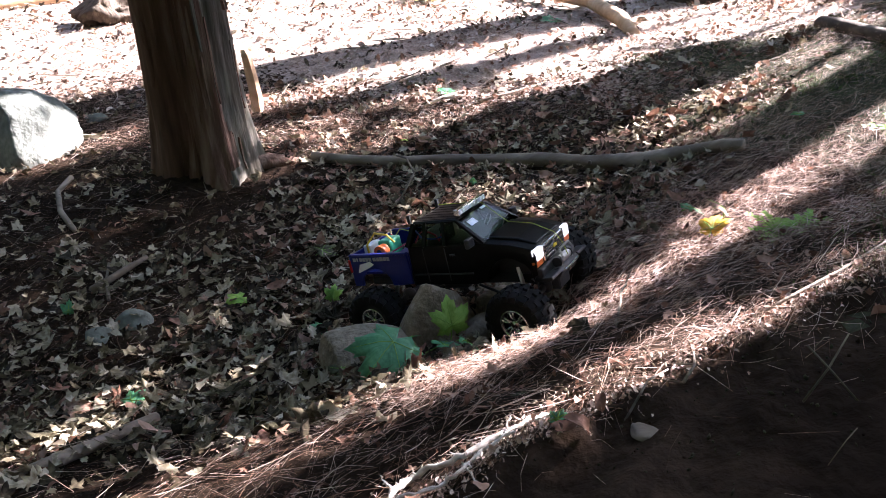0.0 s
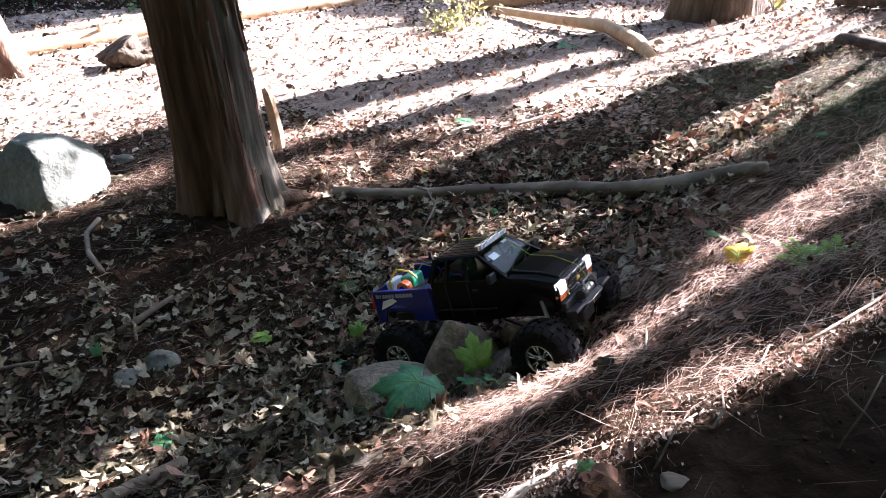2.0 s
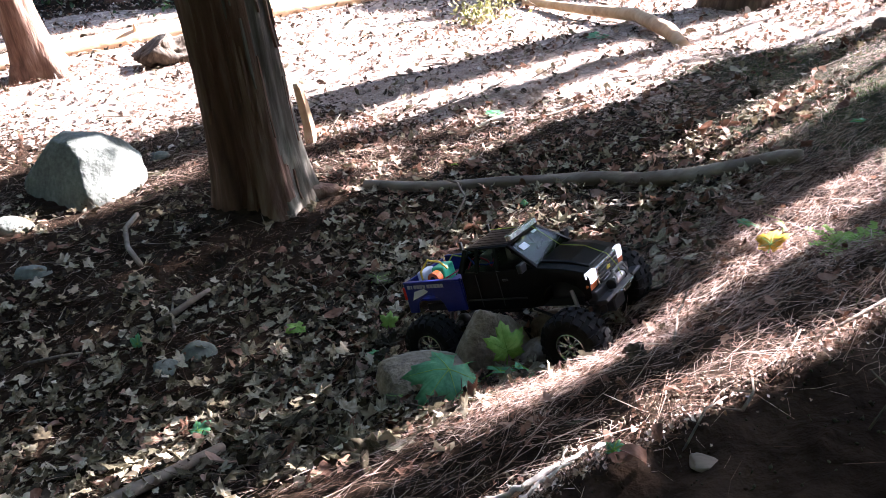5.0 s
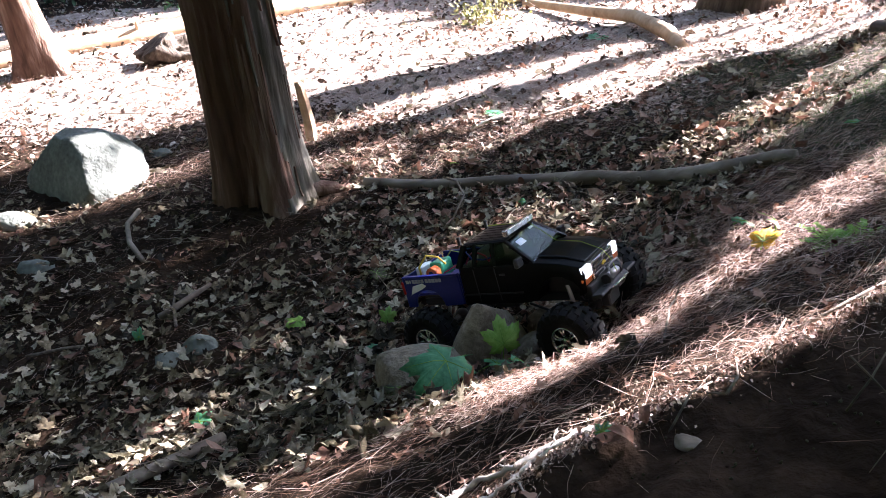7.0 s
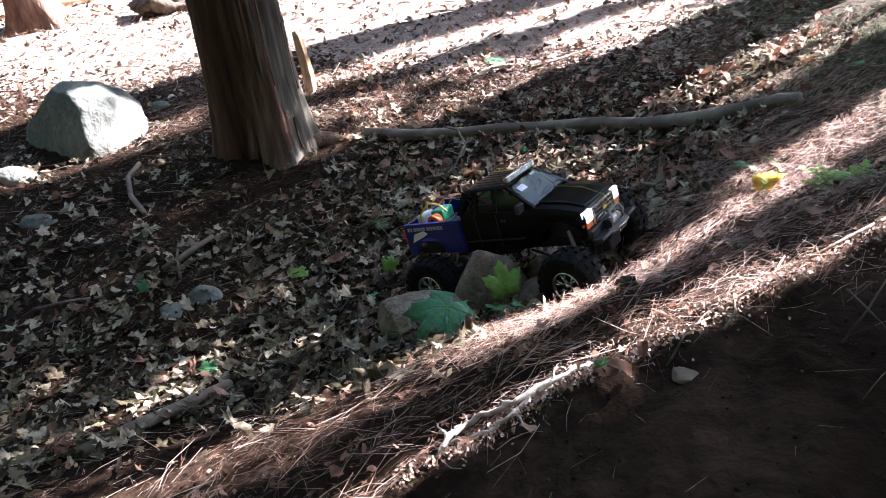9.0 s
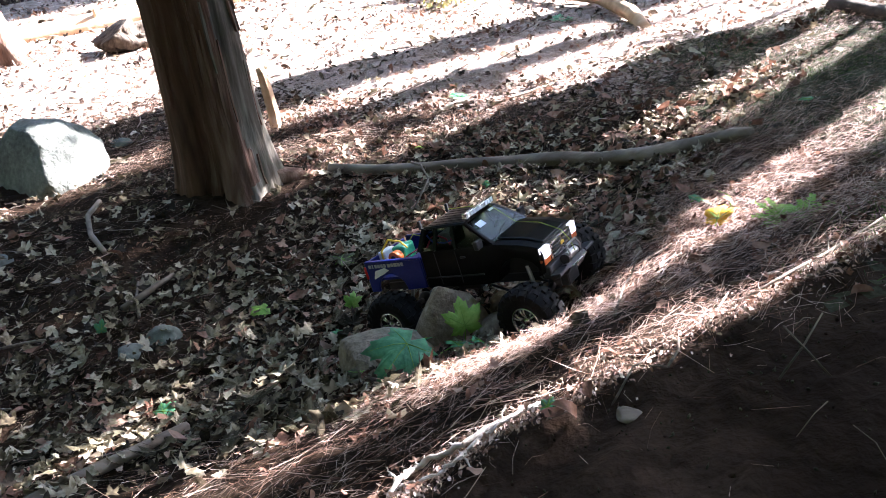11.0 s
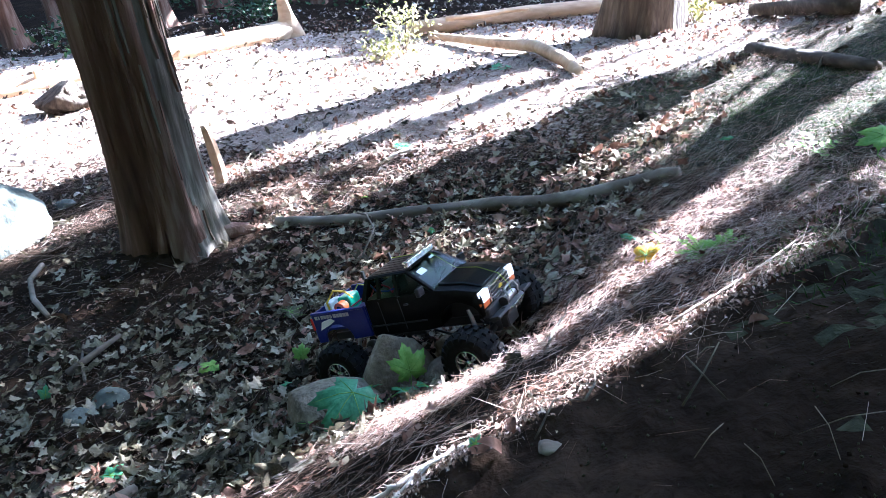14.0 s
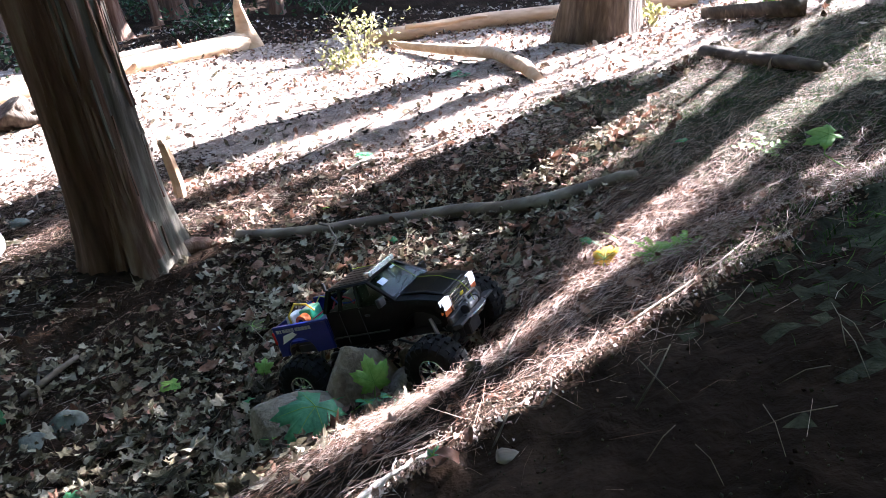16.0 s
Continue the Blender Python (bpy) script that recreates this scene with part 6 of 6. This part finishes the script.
stick([on(0.285, 0.475, 0.004), on(0.315, 0.515, 0.012), on(0.345, 0.555, 0.018)], 0.0013, 0.0009, "thin pale straight twig on the crest", M_TWIG, 10, "thin_twig")
stick([on(0.24, 0.435, 0.004), on(0.255, 0.452, 0.012), on(0.262, 0.472, 0.016)], 0.0015, 0.001, "small forked pale root end on the crest", M_TWIG, 11, "root_end", 6, ([on(0.255, 0.452, 0.012), on(0.245, 0.468, 0.016)], [on(0.24, 0.435, 0.004), on(0.21, 0.47, 0.01), on(0.17, 0.46, 0.006)]))
stick([on(0.345, 0.53, 0.012), on(0.40, 0.555, 0.016), on(0.47, 0.60, 0.016), on(0.56, 0.67, 0.012), on(0.66, 0.74, 0.01)], 0.0018, 0.0012, "long thin root running along the crest", M_TWIG, 12, "long_root", 6, ([on(0.47, 0.60, 0.016), on(0.48, 0.62, 0.025), on(0.50, 0.66, 0.03)],))
stick([on(0.31, 0.385, 0.002), on(0.335, 0.405, 0.02), on(0.36, 0.43, 0.035)], 0.0010, 0.0007, "thin dry stalk standing on the bank", M_GRASS, 13, "dry_stalk")
stick([on(0.33, 0.43, 0.03), on(0.335, 0.40, 0.02), on(0.345, 0.375, 0.003)], 0.0009, 0.0007, "thin dry stalk standing on the bank", M_GRASS, 14, "dry_stalk")
stick([on(0.357, 2.694, 0.01), on(0.42, 2.725, 0.014), on(0.493, 2.764, 0.014), on(0.58, 2.83, 0.016), on(0.658, 2.898, 0.01)], 0.008, 0.004, "long thin grey branch lying over needles", M_LOG, 51, "grey_branch")
stick([on(0.232, 3.217, 0.008), on(0.30, 3.31, 0.014), on(0.365, 3.411, 0.01)], 0.005, 0.003, "thin pale twig lying in a strip of shade", M_PALETWIG, 52, "pale_twig")
stick([on(-0.17, 3.028, 0.008), on(-0.086, 3.078, 0.014), on(-0.003, 3.098, 0.012)], 0.005, 0.002, "slim pale forked twig lying in the shade", M_PALETWIG, 53, "forked_twig", 6, ([on(-0.086, 3.078, 0.014), on(-0.05, 3.06, 0.014), on(-0.03, 3.05, 0.01)],))
stick([on(0.381, 0.619, 0.010), on(0.40, 0.603, 0.013), on(0.419, 0.59, 0.013)], 0.0016, 0.0011, "short pale twig lying on the crest", M_TWIG, 54, "thin_twig", 6)
for i, (x, y, dx, dy, up) in enumerate(((0.524, 0.421, -0.06, -0.095, 0.035), (0.505, 0.40, -0.055, -0.10, 0.02), (0.46, 0.348, -0.05, -0.004, 0.012), (0.397, 0.338, -0.042, -0.083, 0.012), (0.327, 0.316, -0.015, -0.061, 0.012), (0.387, 0.478, -0.037, -0.032, 0.012), (0.325, 0.345, -0.04, -0.033, 0.006), (0.43, 0.30, -0.07, 0.004, 0.006), (0.48, 0.36, 0.03, 0.06, 0.02), (0.55, 0.36, 0.03, -0.07, 0.03))):
    a, b = on(x, y, 0.002), on(x + dx, y + dy, up)
    stick([a, a.lerp(b, 0.5) + Vector((0, 0, 0.006)), b], 0.0005, 0.00025, "thin dry grass stalk on the shaded bank", M_GRASS, 20 + i, "grass_stalk", 5)["group"] = "grass stalks on the bank"


def mushroom(x, y, h, r):
    bm = bmesh.new()
    tube(bm, [(0, 0, -0.005), (0.002, 0, h * 0.9)], [r * 0.22, r * 0.16], 8)
    cap = [(0.15, 1.0), (0.6, 0.93), (0.9, 0.78), (1.0, 0.62), (0.85, 0.60), (0.2, 0.70)]
    rings = [[bm.verts.new((r * a * math.cos(k * math.pi / 6), r * a * math.sin(k * math.pi / 6), h - r * (1 - z))) for k in range(12)] for a, z in cap]
    for p, q in zip(rings, rings[1:]):
        for k in range(12):
            bm.faces.new((p[k], p[(k + 1) % 12], q[(k + 1) % 12], q[k]))
    bm.faces.new(rings[0])
    ob = tagged(ob_from("mushroom", bm, M_FUNGUS), "tiny pale mushroom beside the cedar root", "mushroom", "mushrooms by the cedar")
    ob.matrix_world = Matrix.Translation(on(x, y, 0))


for x, y, h, r in ((-0.517, 2.84, 0.035, 0.014), (-0.485, 2.85, 0.04, 0.012), (-0.46, 2.83, 0.025, 0.010), (-0.435, 2.84, 0.028, 0.011), (-0.41, 2.845, 0.022, 0.009)):
    mushroom(x, y, h, r)


def loose_twigs():
    rng = np.random.default_rng(21)
    def bits(n, box, chance, lo, hi, mat_, name, label, w=1.0):
        x, y = draw(rng, n, box, chance)
        t = [(p * (1, w, w), q) for p, q in NEEDLES]
        scatter_mesh(name, t, x, y, rng.uniform(lo, hi, len(x)), 0.25, (0.002, 0.02), mat_, rng, label, "twigs")
    bits(1300, (-1.8, 1.8, 0.6, 3.2), lambda a, b: 0.8 * clear(a, b) * (0.12 + 0.88 * smooth01(bank_u(a, b), 0.42, 0.6)), 0.04, 0.13, M_TWIG, "loose_twigs", "thin grey and brown twigs strewn over the floor", 2.2)
    bits(700, (-3, 3, 2.6, 6.5), lambda a, b: 0.8 * clear(a, b), 0.06, 0.25, M_TWIG, "far_twigs", "twigs and bark strips strewn over the sunlit floor", 3.0)
    bits(420, (0.2, 1.2, 0.15, 1.3), lambda a, b: (1 - smooth01(bank_u(a, b), 0.1, 0.3)) * smooth01(a, 0.25, 0.5), 0.008, 0.035, M_GRASS, "dry_grass_bits", "short bits of dry grass on the bank", 1.0)


loose_twigs()

# ---------------- the plan's units to metres ----------------
for ob in scene.objects:
    if ob.parent is None and ob.type in {"MESH", "EMPTY"}:
        ob.matrix_world = Matrix.Scale(K, 4) @ ob.matrix_world
